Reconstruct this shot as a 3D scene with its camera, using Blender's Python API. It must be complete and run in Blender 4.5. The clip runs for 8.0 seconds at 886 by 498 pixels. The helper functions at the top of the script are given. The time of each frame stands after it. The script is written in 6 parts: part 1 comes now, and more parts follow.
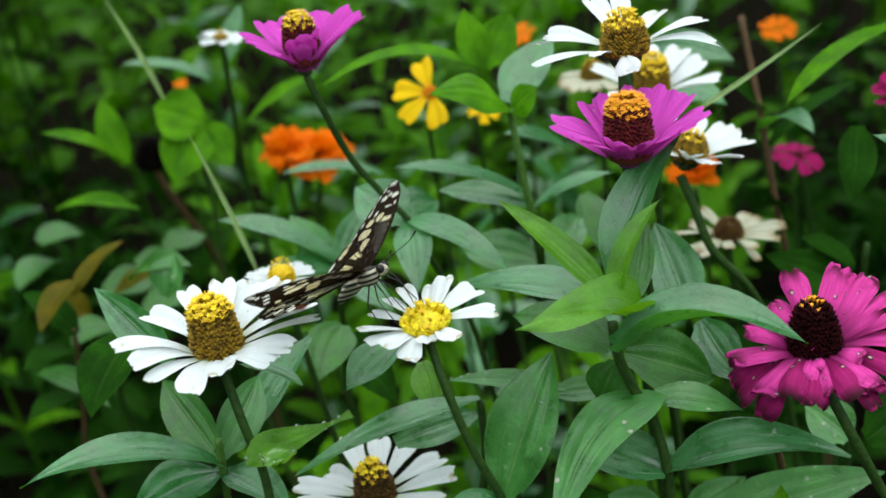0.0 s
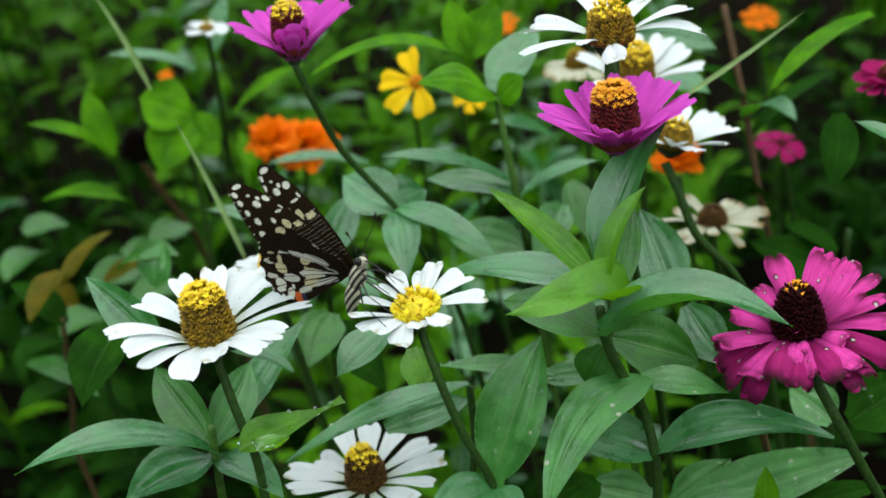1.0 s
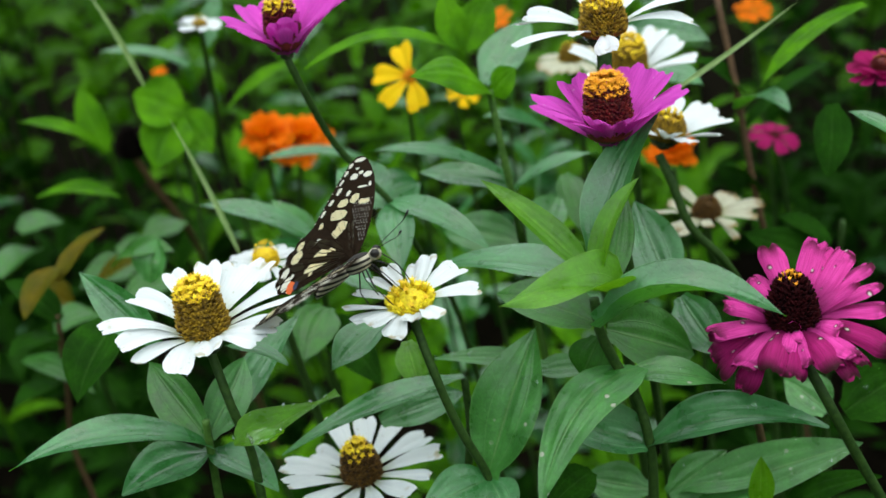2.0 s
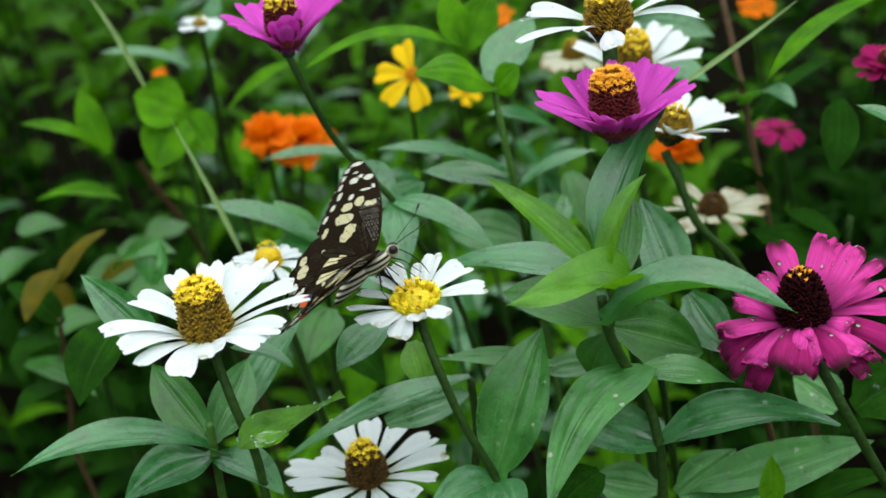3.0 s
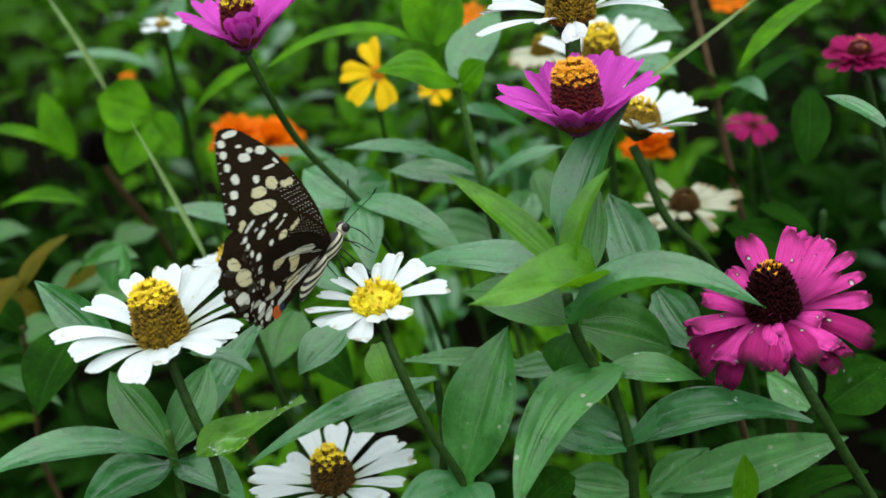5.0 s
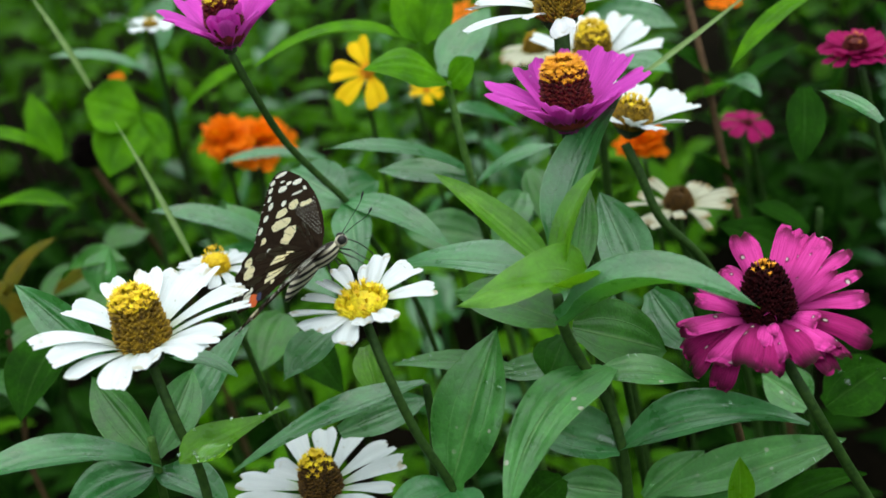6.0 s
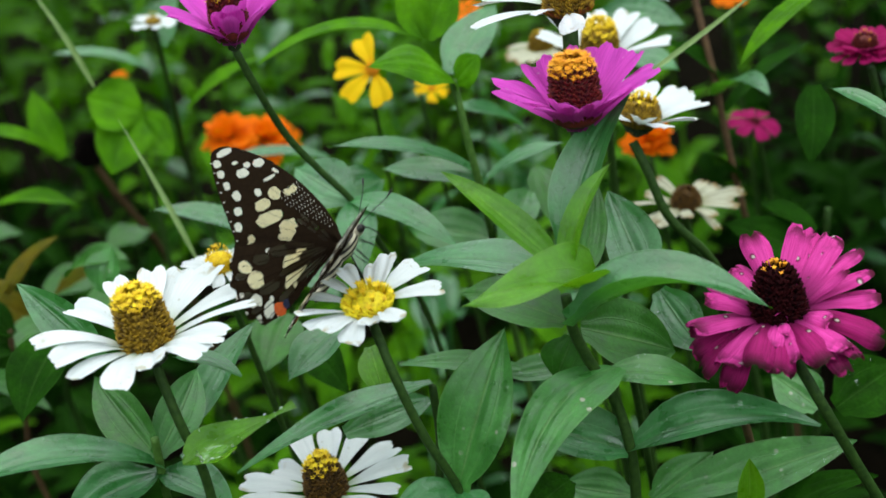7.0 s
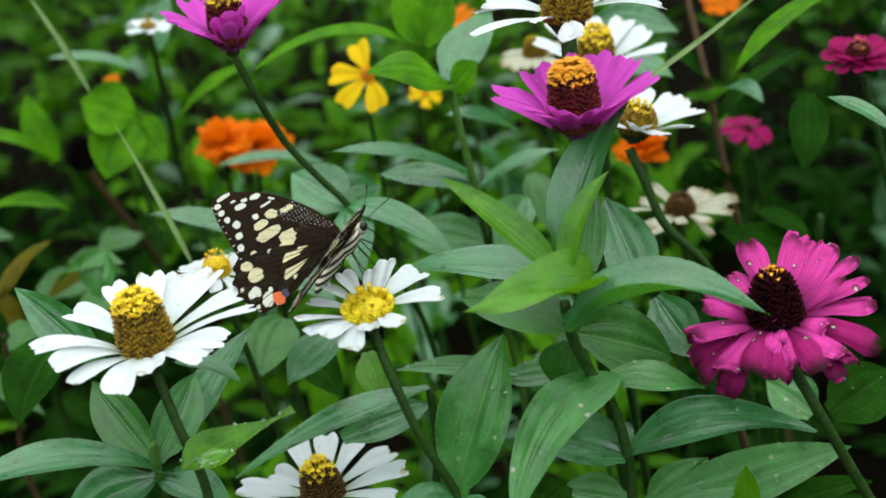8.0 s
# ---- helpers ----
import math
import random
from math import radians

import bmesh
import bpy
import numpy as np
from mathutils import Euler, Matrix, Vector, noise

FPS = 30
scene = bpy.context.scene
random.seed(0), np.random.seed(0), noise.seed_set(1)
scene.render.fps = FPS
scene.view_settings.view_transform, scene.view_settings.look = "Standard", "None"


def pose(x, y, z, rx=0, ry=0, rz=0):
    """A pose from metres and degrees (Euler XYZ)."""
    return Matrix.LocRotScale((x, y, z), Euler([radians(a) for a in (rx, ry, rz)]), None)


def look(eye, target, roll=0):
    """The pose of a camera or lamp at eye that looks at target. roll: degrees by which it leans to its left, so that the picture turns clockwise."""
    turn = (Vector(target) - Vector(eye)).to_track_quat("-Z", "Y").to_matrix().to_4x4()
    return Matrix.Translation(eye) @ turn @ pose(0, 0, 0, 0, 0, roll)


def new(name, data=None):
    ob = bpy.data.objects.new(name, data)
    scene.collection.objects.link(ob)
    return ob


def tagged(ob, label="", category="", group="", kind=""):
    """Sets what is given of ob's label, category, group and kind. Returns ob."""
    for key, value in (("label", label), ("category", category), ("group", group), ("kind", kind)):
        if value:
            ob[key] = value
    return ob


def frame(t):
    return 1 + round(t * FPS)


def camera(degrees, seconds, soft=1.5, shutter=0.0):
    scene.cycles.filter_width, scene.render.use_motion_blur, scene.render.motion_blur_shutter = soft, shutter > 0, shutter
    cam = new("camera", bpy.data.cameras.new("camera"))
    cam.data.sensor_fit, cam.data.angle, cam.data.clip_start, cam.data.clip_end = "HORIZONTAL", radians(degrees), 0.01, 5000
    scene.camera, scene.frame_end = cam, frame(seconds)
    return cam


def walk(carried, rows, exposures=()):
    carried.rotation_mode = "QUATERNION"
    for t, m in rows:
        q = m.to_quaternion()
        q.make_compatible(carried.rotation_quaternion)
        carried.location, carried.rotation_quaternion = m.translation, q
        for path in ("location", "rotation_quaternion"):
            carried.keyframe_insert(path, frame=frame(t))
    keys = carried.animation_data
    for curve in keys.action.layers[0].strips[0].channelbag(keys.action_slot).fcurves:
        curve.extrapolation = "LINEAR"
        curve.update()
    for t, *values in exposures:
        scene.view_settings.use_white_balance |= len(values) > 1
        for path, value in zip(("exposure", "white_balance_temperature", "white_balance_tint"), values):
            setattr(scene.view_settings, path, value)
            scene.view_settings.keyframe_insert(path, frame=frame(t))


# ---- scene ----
cam = camera(40, 8.0, soft=1.6, shutter=0.5)
cam.data.dof.use_dof = True
cam.data.dof.focus_distance = 0.385
cam.data.dof.aperture_fstop = 11.5

PATH = [
    (0, (0.00405, -0.32605, 0.95207), (-0.00570, 0.54572, 0.46226), -7.065),
    (0.5, (0.00411, -0.32763, 0.95151), (0.00288, 0.54345, 0.46036), -7.034),
    (1, (0.00159, -0.33054, 0.95316), (0.00540, 0.53702, 0.45584), -6.924),
    (1.5, (0.00094, -0.33222, 0.95279), (0.00774, 0.53357, 0.45243), -6.863),
    (2.8, (0.00514, -0.32770, 0.94960), (0.00827, 0.53881, 0.45046), -7.949),
    (3, (0.00121, -0.32729, 0.94910), (0.00612, 0.53912, 0.44979), -7.765),
    (3.5, (0.00001, -0.32736, 0.94899), (0.00000, 0.53865, 0.44897), -8.000),
    (4, (0.00045, -0.32745, 0.94847), (0.00879, 0.53955, 0.45023), -7.850),
    (4.5, (0.00385, -0.32458, 0.94568), (0.02033, 0.54201, 0.44692), -7.910),
    (6, (0.01115, -0.31370, 0.93828), (0.03144, 0.55284, 0.43958), -8.499),
    (6.5, (0.01064, -0.31171, 0.93700), (0.03241, 0.55577, 0.44001), -8.449),
    (7, (0.00975, -0.30984, 0.93612), (0.02837, 0.55663, 0.43723), -8.486),
    (7.5, (0.00804, -0.30982, 0.93650), (0.02991, 0.55639, 0.43729), -8.280),
    (8, (0.00613, -0.31058, 0.93755), (0.03601, 0.55678, 0.44077), -7.908),
]
walk(cam, [(t, look(eye, target, roll)) for t, eye, target, roll in PATH])

# ---- light: a bright, evenly clouded sky ----
world = bpy.data.worlds.new("overcast_sky")
scene.world = world
world.use_nodes = True
_n, _l = world.node_tree.nodes, world.node_tree.links
_sky = _n.new("ShaderNodeTexSky")
_sky.sky_type = "NISHITA"
_sky.sun_disc = False
_sky.sun_elevation, _sky.sun_rotation = radians(82), radians(63)
_sky.dust_density, _sky.air_density = 4.0, 1.0
_n["Background"].inputs["Strength"].default_value = 0.035
_l.new(_sky.outputs[0], _n["Background"].inputs["Color"])

sun = new("sun", bpy.data.lights.new("sun", "SUN"))
sun.data.energy, sun.data.angle, sun.data.color = 3.5, radians(140), (0.90, 1.0, 0.99)
sun.matrix_world = look((0.30, 0.15, 2.5), (0, 0, 0))
scene.view_settings.exposure = 0.90


# ---- materials ----
def material(name):
    m = bpy.data.materials.new(name)
    m.use_nodes = True
    nt = m.node_tree
    return m, nt, nt.nodes, nt.links, nt.nodes["Principled BSDF"]


def node(nodes, kind, **values):
    n = nodes.new(kind)
    for key, value in values.items():
        if key in n.inputs:
            n.inputs[key].default_value = value
    return n


def ramp(nodes, *stops):
    r = nodes.new("ShaderNodeValToRGB")
    e = r.color_ramp.elements
    e[0].position, e[0].color = stops[0][0], (*stops[0][1], 1)
    e[1].position, e[1].color = stops[-1][0], (*stops[-1][1], 1)
    for pos, col in stops[1:-1]:
        k = e.new(pos)
        k.color = (*col, 1)
    return r


def mixer(nt, a, b, fac, mode="MIX"):
    n = nt.nodes.new("ShaderNodeMix")
    n.data_type, n.blend_type = "RGBA", mode
    for k, v in ((6, a), (7, b), (0, fac)):
        if isinstance(v, (tuple, list)):
            n.inputs[k].default_value = (*v, 1)
        elif isinstance(v, (int, float)):
            n.inputs[k].default_value = v
        else:
            nt.links.new(v, n.inputs[k])
    return n.outputs[2]


def leaf_material(name, dark, light, vein, through_colour, gloss=0.42, spots=0.0, thin=0.28, sheen=0.38):
    """Living leaf: mottled green, three long veins with fine side veins, a waxy sheen, light passing through."""
    m, nt, nodes, links, bsdf = material(name)
    uv = nodes.new("ShaderNodeUVMap")
    sep = nodes.new("ShaderNodeSeparateXYZ")
    links.new(uv.outputs[0], sep.inputs[0])
    geo = nodes.new("ShaderNodeNewGeometry")
    info = nodes.new("ShaderNodeObjectInfo")
    big = node(nodes, "ShaderNodeTexNoise", Scale=60.0, Detail=3.0)
    fine = node(nodes, "ShaderNodeTexNoise", Scale=900.0, Detail=2.0)
    coords = nodes.new("ShaderNodeTexCoord")
    patchy = node(nodes, "ShaderNodeTexNoise", Scale=150.0, Detail=3.0)
    for tex in (big, fine, patchy):
        links.new(coords.outputs["Object"], tex.inputs["Vector"])
    add = nodes.new("ShaderNodeMath")
    add.operation = "MULTIPLY_ADD"
    links.new(info.outputs["Random"], add.inputs[0])
    add.inputs[1].default_value = 0.5
    links.new(geo.outputs["Random Per Island"], add.inputs[2])
    half = nodes.new("ShaderNodeMath")
    half.operation = "MULTIPLY_ADD"
    links.new(add.outputs[0], half.inputs[0])
    half.inputs[1].default_value = 0.28
    links.new(big.outputs["Fac"], half.inputs[2])
    shade = ramp(nodes, (0.35, dark), (0.95, light))
    links.new(half.outputs[0], shade.inputs[0])
    # long veins: v across runs 0..1, the midrib at 0.5
    dist = nodes.new("ShaderNodeMath")
    dist.operation = "SUBTRACT"
    links.new(sep.outputs[1], dist.inputs[0])
    dist.inputs[1].default_value = 0.5
    mag = nodes.new("ShaderNodeMath")
    mag.operation = "ABSOLUTE"
    links.new(dist.outputs[0], mag.inputs[0])
    rib = ramp(nodes, (0.0, (1, 1, 1)), (0.016, (0.4, 0.4, 0.4)), (0.034, (0, 0, 0)), (0.220, (0, 0, 0)), (0.232, (0.5, 0.5, 0.5)), (0.244, (0, 0, 0)), (0.475, (0, 0, 0)), (0.492, (0.55, 0.55, 0.55)))
    links.new(mag.outputs[0], rib.inputs[0])
    # side veins slant outwards
    slant = nodes.new("ShaderNodeMath")
    slant.operation = "MULTIPLY_ADD"
    links.new(mag.outputs[0], slant.inputs[0])
    slant.inputs[1].default_value = -0.5
    links.new(sep.outputs[0], slant.inputs[2])
    comb = nodes.new("ShaderNodeCombineXYZ")
    links.new(slant.outputs[0], comb.inputs[0])
    wave = node(nodes, "ShaderNodeTexWave", Scale=3.0, Distortion=2.2)
    links.new(comb.outputs[0], wave.inputs["Vector"])
    side = ramp(nodes, (0.9, (0, 0, 0)), (1.0, (0.06, 0.06, 0.06)))
    links.new(wave.outputs["Fac"], side.inputs[0])
    both = mixer(nt, rib.outputs[0], side.outputs[0], 1.0, "ADD")
    colour = mixer(nt, shade.outputs[0], vein, both)
    grain = ramp(nodes, (0.3, (0.68, 0.68, 0.68)), (0.7, (1.0, 1.0, 1.0)))
    links.new(fine.outputs["Fac"], grain.inputs[0])
    soft = mixer(nt, colour, grain.outputs[0], 1.0, "MULTIPLY")
    mottle = ramp(nodes, (0.32, (0.72, 0.72, 0.72)), (0.66, (1.12, 1.12, 1.12)))
    links.new(patchy.outputs["Fac"], mottle.inputs[0])
    soft = mixer(nt, soft, mottle.outputs[0], 1.0, "MULTIPLY")
    if spots:
        vor = node(nodes, "ShaderNodeTexVoronoi", Scale=170.0)
        links.new(coords.outputs["Object"], vor.inputs["Vector"])
        dots = ramp(nodes, (0.10, (1, 1, 1)), (0.16, (0, 0, 0)))
        links.new(vor.outputs["Distance"], dots.inputs[0])
        gate = ramp(nodes, (0.52, (0, 0, 0)), (0.60, (spots, spots, spots)))
        links.new(big.outputs["Fac"], gate.inputs[0])
        where = mixer(nt, (0, 0, 0), dots.outputs[0], gate.outputs[0])
        soft = mixer(nt, soft, (0.42, 0.40, 0.33), where)
    links.new(soft, bsdf.inputs["Base Color"])
    wax = ramp(nodes, (0.35, (gloss * 0.75,) * 3), (0.65, (gloss * 1.45,) * 3))
    links.new(patchy.outputs["Fac"], wax.inputs[0])
    links.new(wax.outputs[0], bsdf.inputs["Roughness"])
    bsdf.inputs["Specular IOR Level"].default_value = sheen
    if sheen > 0.5:
        bsdf.inputs["Coat Weight"].default_value = 0.15
        bsdf.inputs["Coat Roughness"].default_value = gloss
    bump = node(nodes, "ShaderNodeBump", Strength=0.5, Distance=0.0008)
    quilt = node(nodes, "ShaderNodeTexNoise", Scale=330.0, Detail=2.0)
    links.new(coords.outputs["Object"], quilt.inputs["Vector"])
    net = node(nodes, "ShaderNodeTexVoronoi", Scale=420.0)
    net.feature = "DISTANCE_TO_EDGE"
    links.new(coords.outputs["Object"], net.inputs["Vector"])
    cells = ramp(nodes, (0.0, (0, 0, 0)), (0.2, (0.10, 0.10, 0.10)))
    links.new(net.outputs["Distance"], cells.inputs[0])
    hills = mixer(nt, mixer(nt, rib.outputs[0], fine.outputs["Color"], 0.08), quilt.outputs["Color"], 0.25)
    hills = mixer(nt, hills, cells.outputs[0], 1.0, "ADD")
    hills = mixer(nt, hills, side.outputs[0], 1.0, "SUBTRACT")
    links.new(hills, bump.inputs["Height"])
    links.new(bump.outputs[0], bsdf.inputs["Normal"])
    trans = node(nodes, "ShaderNodeBsdfTranslucent")
    trans.inputs["Color"].default_value = (*through_colour, 1)
    mix = nodes.new("ShaderNodeMixShader")
    mix.inputs[0].default_value = thin
    links.new(bsdf.outputs[0], mix.inputs[1])
    links.new(trans.outputs[0], mix.inputs[2])
    links.new(mix.outputs[0], nodes["Material Output"].inputs[0])
    return m


def petal_material(name, base, streak, root, through_colour, blemish=0.0, rim=(0.5, 0.5, 0.45), thin=0.3, marks=2.2, edge=None, worn=0.6, halo=None, claw_end=0.30):
    """Petal: fine long streaks, a darker claw, faint blotches and small weather marks."""
    m, nt, nodes, links, bsdf = material(name)
    uv = nodes.new("ShaderNodeUVMap")
    sep = nodes.new("ShaderNodeSeparateXYZ")
    links.new(uv.outputs[0], sep.inputs[0])
    coords = nodes.new("ShaderNodeTexCoord")
    stretch = nodes.new("ShaderNodeMapping")
    stretch.inputs["Scale"].default_value = (1.2, 16.0, 1.0)
    links.new(uv.outputs[0], stretch.inputs["Vector"])
    lines = node(nodes, "ShaderNodeTexNoise", Scale=2.2, Detail=3.0)
    links.new(stretch.outputs[0], lines.inputs["Vector"])
    fac = ramp(nodes, (0.38, (0, 0, 0)), (0.68, (1, 1, 1)))
    links.new(lines.outputs["Fac"], fac.inputs[0])
    colour = mixer(nt, base, streak, fac.outputs[0])
    claw = ramp(nodes, (0.0, (1, 1, 1)), (claw_end, (0, 0, 0)))
    links.new(sep.outputs[0], claw.inputs[0])
    colour = mixer(nt, colour, root, claw.outputs[0])
    # each petal gets marks of its own
    info = nodes.new("ShaderNodeObjectInfo")
    shift = nodes.new("ShaderNodeMath")
    shift.operation = "MULTIPLY"
    links.new(info.outputs["Random"], shift.inputs[0])
    shift.inputs[1].default_value = 37.0
    place = nodes.new("ShaderNodeMapping")
    place.inputs["Scale"].default_value = (2.6, 1.0, 1.0)
    links.new(uv.outputs[0], place.inputs["Vector"])
    links.new(shift.outputs[0], place.inputs["Location"])
    if blemish:
        vor = node(nodes, "ShaderNodeTexVoronoi", Scale=marks)
        vor.voronoi_dimensions = "2D"
        links.new(place.outputs[0], vor.inputs["Vector"])
        ring = ramp(nodes, (0.0, (0.9, 0.9, 0.9)), (0.07, (0.7, 0.7, 0.7)), (0.10, (0.15, 0.15, 0.15)), (0.13, (0, 0, 0)))
        links.new(vor.outputs["Distance"], ring.inputs[0])
        patch = node(nodes, "ShaderNodeTexNoise", Scale=1.6)
        links.new(place.outputs[0], patch.inputs["Vector"])
        gate = ramp(nodes, (0.56, (0, 0, 0)), (0.58, (blemish, blemish, blemish)))
        links.new(patch.outputs["Fac"], gate.inputs[0])
        if halo:
            round_it = ramp(nodes, (0.10, (1, 1, 1)), (0.17, (0.7, 0.7, 0.7)), (0.24, (0, 0, 0)))
            links.new(vor.outputs["Distance"], round_it.inputs[0])
            colour = mixer(nt, colour, halo, mixer(nt, (0, 0, 0), round_it.outputs[0], gate.outputs[0]))
        where = mixer(nt, (0, 0, 0), ring.outputs[0], gate.outputs[0])
        colour = mixer(nt, colour, rim, where)
    if edge:
        browned = ramp(nodes, (0.74, (0, 0, 0)), (0.95, (1, 1, 1)))
        links.new(sep.outputs[0], browned.inputs[0])
        spread = node(nodes, "ShaderNodeTexNoise", Scale=2.4, Detail=3.0)
        links.new(place.outputs[0], spread.inputs["Vector"])
        some = ramp(nodes, (worn - 0.10, (0, 0, 0)), (worn, (1, 1, 1)))
        links.new(spread.outputs["Fac"], some.inputs[0])
        colour = mixer(nt, colour, edge, mixer(nt, (0, 0, 0), browned.outputs[0], some.outputs[0]))
    links.new(colour, bsdf.inputs["Base Color"])
    bsdf.inputs["Roughness"].default_value = 0.6
    bsdf.inputs["Specular IOR Level"].default_value = 0.12
    bump = node(nodes, "ShaderNodeBump", Strength=0.6, Distance=0.0007)
    links.new(lines.outputs["Fac"], bump.inputs["Height"])
    links.new(bump.outputs[0], bsdf.inputs["Normal"])
    trans = node(nodes, "ShaderNodeBsdfTranslucent")
    trans.inputs["Color"].default_value = (*through_colour, 1)
    mix = nodes.new("ShaderNodeMixShader")
    mix.inputs[0].default_value = thin
    links.new(bsdf.outputs[0], mix.inputs[1])
    links.new(trans.outputs[0], mix.inputs[2])
    links.new(mix.outputs[0], nodes["Material Output"].inputs[0])
    return m


def grain_material(name, one, two, scale=300.0, rough=0.7, bump_depth=0.0004, spec=0.3, thin=0.0, through_colour=None):
    """Mottled matter in two tones, with a fine relief."""
    m, nt, nodes, links, bsdf = material(name)
    coords = nodes.new("ShaderNodeTexCoord")
    geo = nodes.new("ShaderNodeNewGeometry")
    tex = node(nodes, "ShaderNodeTexNoise", Scale=scale, Detail=4.0)
    links.new(coords.outputs["Object"], tex.inputs["Vector"])
    mixed = nodes.new("ShaderNodeMath")
    mixed.operation = "MULTIPLY_ADD"
    links.new(geo.outputs["Random Per Island"], mixed.inputs[0])
    mixed.inputs[1].default_value = 0.35
    links.new(tex.outputs["Fac"], mixed.inputs[2])
    r = ramp(nodes, (0.42, one), (0.9, two))
    links.new(mixed.outputs[0], r.inputs[0])
    links.new(r.outputs[0], bsdf.inputs["Base Color"])
    bsdf.inputs["Roughness"].default_value = rough
    bsdf.inputs["Specular IOR Level"].default_value = spec
    b = node(nodes, "ShaderNodeBump", Strength=0.4, Distance=bump_depth)
    links.new(tex.outputs["Fac"], b.inputs["Height"])
    links.new(b.outputs[0], bsdf.inputs["Normal"])
    if thin:
        trans = node(nodes, "ShaderNodeBsdfTranslucent")
        if through_colour:
            trans.inputs["Color"].default_value = (*through_colour, 1)
        else:
            links.new(r.outputs[0], trans.inputs["Color"])
        mix = nodes.new("ShaderNodeMixShader")
        mix.inputs[0].default_value = thin
        links.new(bsdf.outputs[0], mix.inputs[1])
        links.new(trans.outputs[0], mix.inputs[2])
        links.new(mix.outputs[0], nodes["Material Output"].inputs[0])
    return m


LEAF = leaf_material("zinnia_leaf", (0.015, 0.118, 0.024), (0.054, 0.250, 0.066), (0.13, 0.31, 0.11), (0.10, 0.40, 0.012), gloss=0.31, thin=0.24, sheen=0.85)
SPOTTED = leaf_material("weathered_leaf", (0.018, 0.128, 0.015), (0.062, 0.262, 0.042), (0.12, 0.29, 0.07), (0.08, 0.32, 0.005), gloss=0.36, spots=0.9, thin=0.22, sheen=0.6)
YOUNG = leaf_material("young_leaf", (0.046, 0.180, 0.004), (0.112, 0.320, 0.010), (0.19, 0.40, 0.05), (0.17, 0.44, 0.005), gloss=0.34, thin=0.32, sheen=0.40)
# leaf green taken almost to black: the shade of the gaps is in the colour
DARKLEAF = leaf_material("leaf_darkened_for_shade", (0.004, 0.024, 0.0015), (0.016, 0.070, 0.004), (0.03, 0.09, 0.012), (0.02, 0.11, 0.001), gloss=0.5, thin=0.08, sheen=0.02)
FRESH = leaf_material("broad_leaf", (0.018, 0.100, 0.001), (0.100, 0.295, 0.003), (0.11, 0.30, 0.02), (0.10, 0.38, 0.0), gloss=0.5, thin=0.2, sheen=0.06)
RUSSET = leaf_material("russet_leaf", (0.036, 0.080, 0.002), (0.120, 0.088, 0.004), (0.12, 0.09, 0.01), (0.22, 0.15, 0.002), gloss=0.5, thin=0.2, sheen=0.08)
# dimmer copy of the leaf green, with shade put into the colour
DIMLEAF = leaf_material("shade_dimmed_leaf", (0.014, 0.092, 0.007), (0.044, 0.185, 0.018), (0.09, 0.20, 0.05), (0.05, 0.24, 0.005), gloss=0.42, thin=0.14, sheen=0.5)
BLADE = leaf_material("grass_blade", (0.26, 0.42, 0.13), (0.36, 0.52, 0.20), (0.45, 0.55, 0.28), (0.3, 0.5, 0.1))
STEM = grain_material("green_stem", (0.011, 0.034, 0.006), (0.034, 0.078, 0.013), 500.0, 0.6, 0.0004, 0.15)
GREENSTEM = grain_material("young_stem", (0.028, 0.085, 0.010), (0.075, 0.165, 0.028), 500.0, 0.55, 0.0004, 0.2)
BROWNSTEM = grain_material("brown_stem", (0.05, 0.025, 0.012), (0.11, 0.06, 0.025), 400.0, 0.7)
CALYX = grain_material("dark_calyx", (0.012, 0.022, 0.008), (0.035, 0.06, 0.018), 700.0, 0.6)
WHITE = petal_material("white_petal", (0.76, 0.79, 0.80), (0.63, 0.68, 0.70), (0.50, 0.58, 0.34), (0.68, 0.73, 0.66), 0.8, (0.40, 0.39, 0.32), thin=0.22, marks=2.0, edge=(0.42, 0.36, 0.22), worn=0.66)
AGED = petal_material("aged_petal", (0.66, 0.66, 0.52), (0.50, 0.47, 0.32), (0.45, 0.45, 0.2), (0.6, 0.6, 0.4), 0.8, (0.30, 0.22, 0.10), edge=(0.25, 0.14, 0.04), worn=0.5)
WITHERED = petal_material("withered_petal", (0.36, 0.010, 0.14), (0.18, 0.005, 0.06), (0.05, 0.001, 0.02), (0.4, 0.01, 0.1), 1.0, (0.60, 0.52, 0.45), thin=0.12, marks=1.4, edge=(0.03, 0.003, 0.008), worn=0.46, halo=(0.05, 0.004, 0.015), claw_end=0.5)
ORCHID = petal_material("orchid_petal", (0.74, 0.090, 0.58), (0.48, 0.042, 0.39), (0.45, 0.05, 0.34), (0.8, 0.1, 0.62), 0.35, (0.7, 0.6, 0.65))
# long near-black claw: partly the petals' own, partly shade between them put into colour
MAGENTA = petal_material("magenta_petal", (0.66, 0.056, 0.33), (0.45, 0.020, 0.19), (0.07, 0.001, 0.03), (0.6, 0.03, 0.28), 1.0, (0.66, 0.60, 0.55), thin=0.12, marks=1.5, edge=(0.07, 0.004, 0.02), worn=0.52, halo=(0.09, 0.006, 0.03), claw_end=0.52)
CRIMSON = petal_material("crimson_petal", (0.42, 0.010, 0.13), (0.30, 0.006, 0.09), (0.15, 0.005, 0.03), (0.5, 0.01, 0.15))
YELLOW = petal_material("yellow_petal", (0.90, 0.60, 0.003), (0.86, 0.50, 0.002), (0.7, 0.3, 0.002), (0.95, 0.6, 0.0))
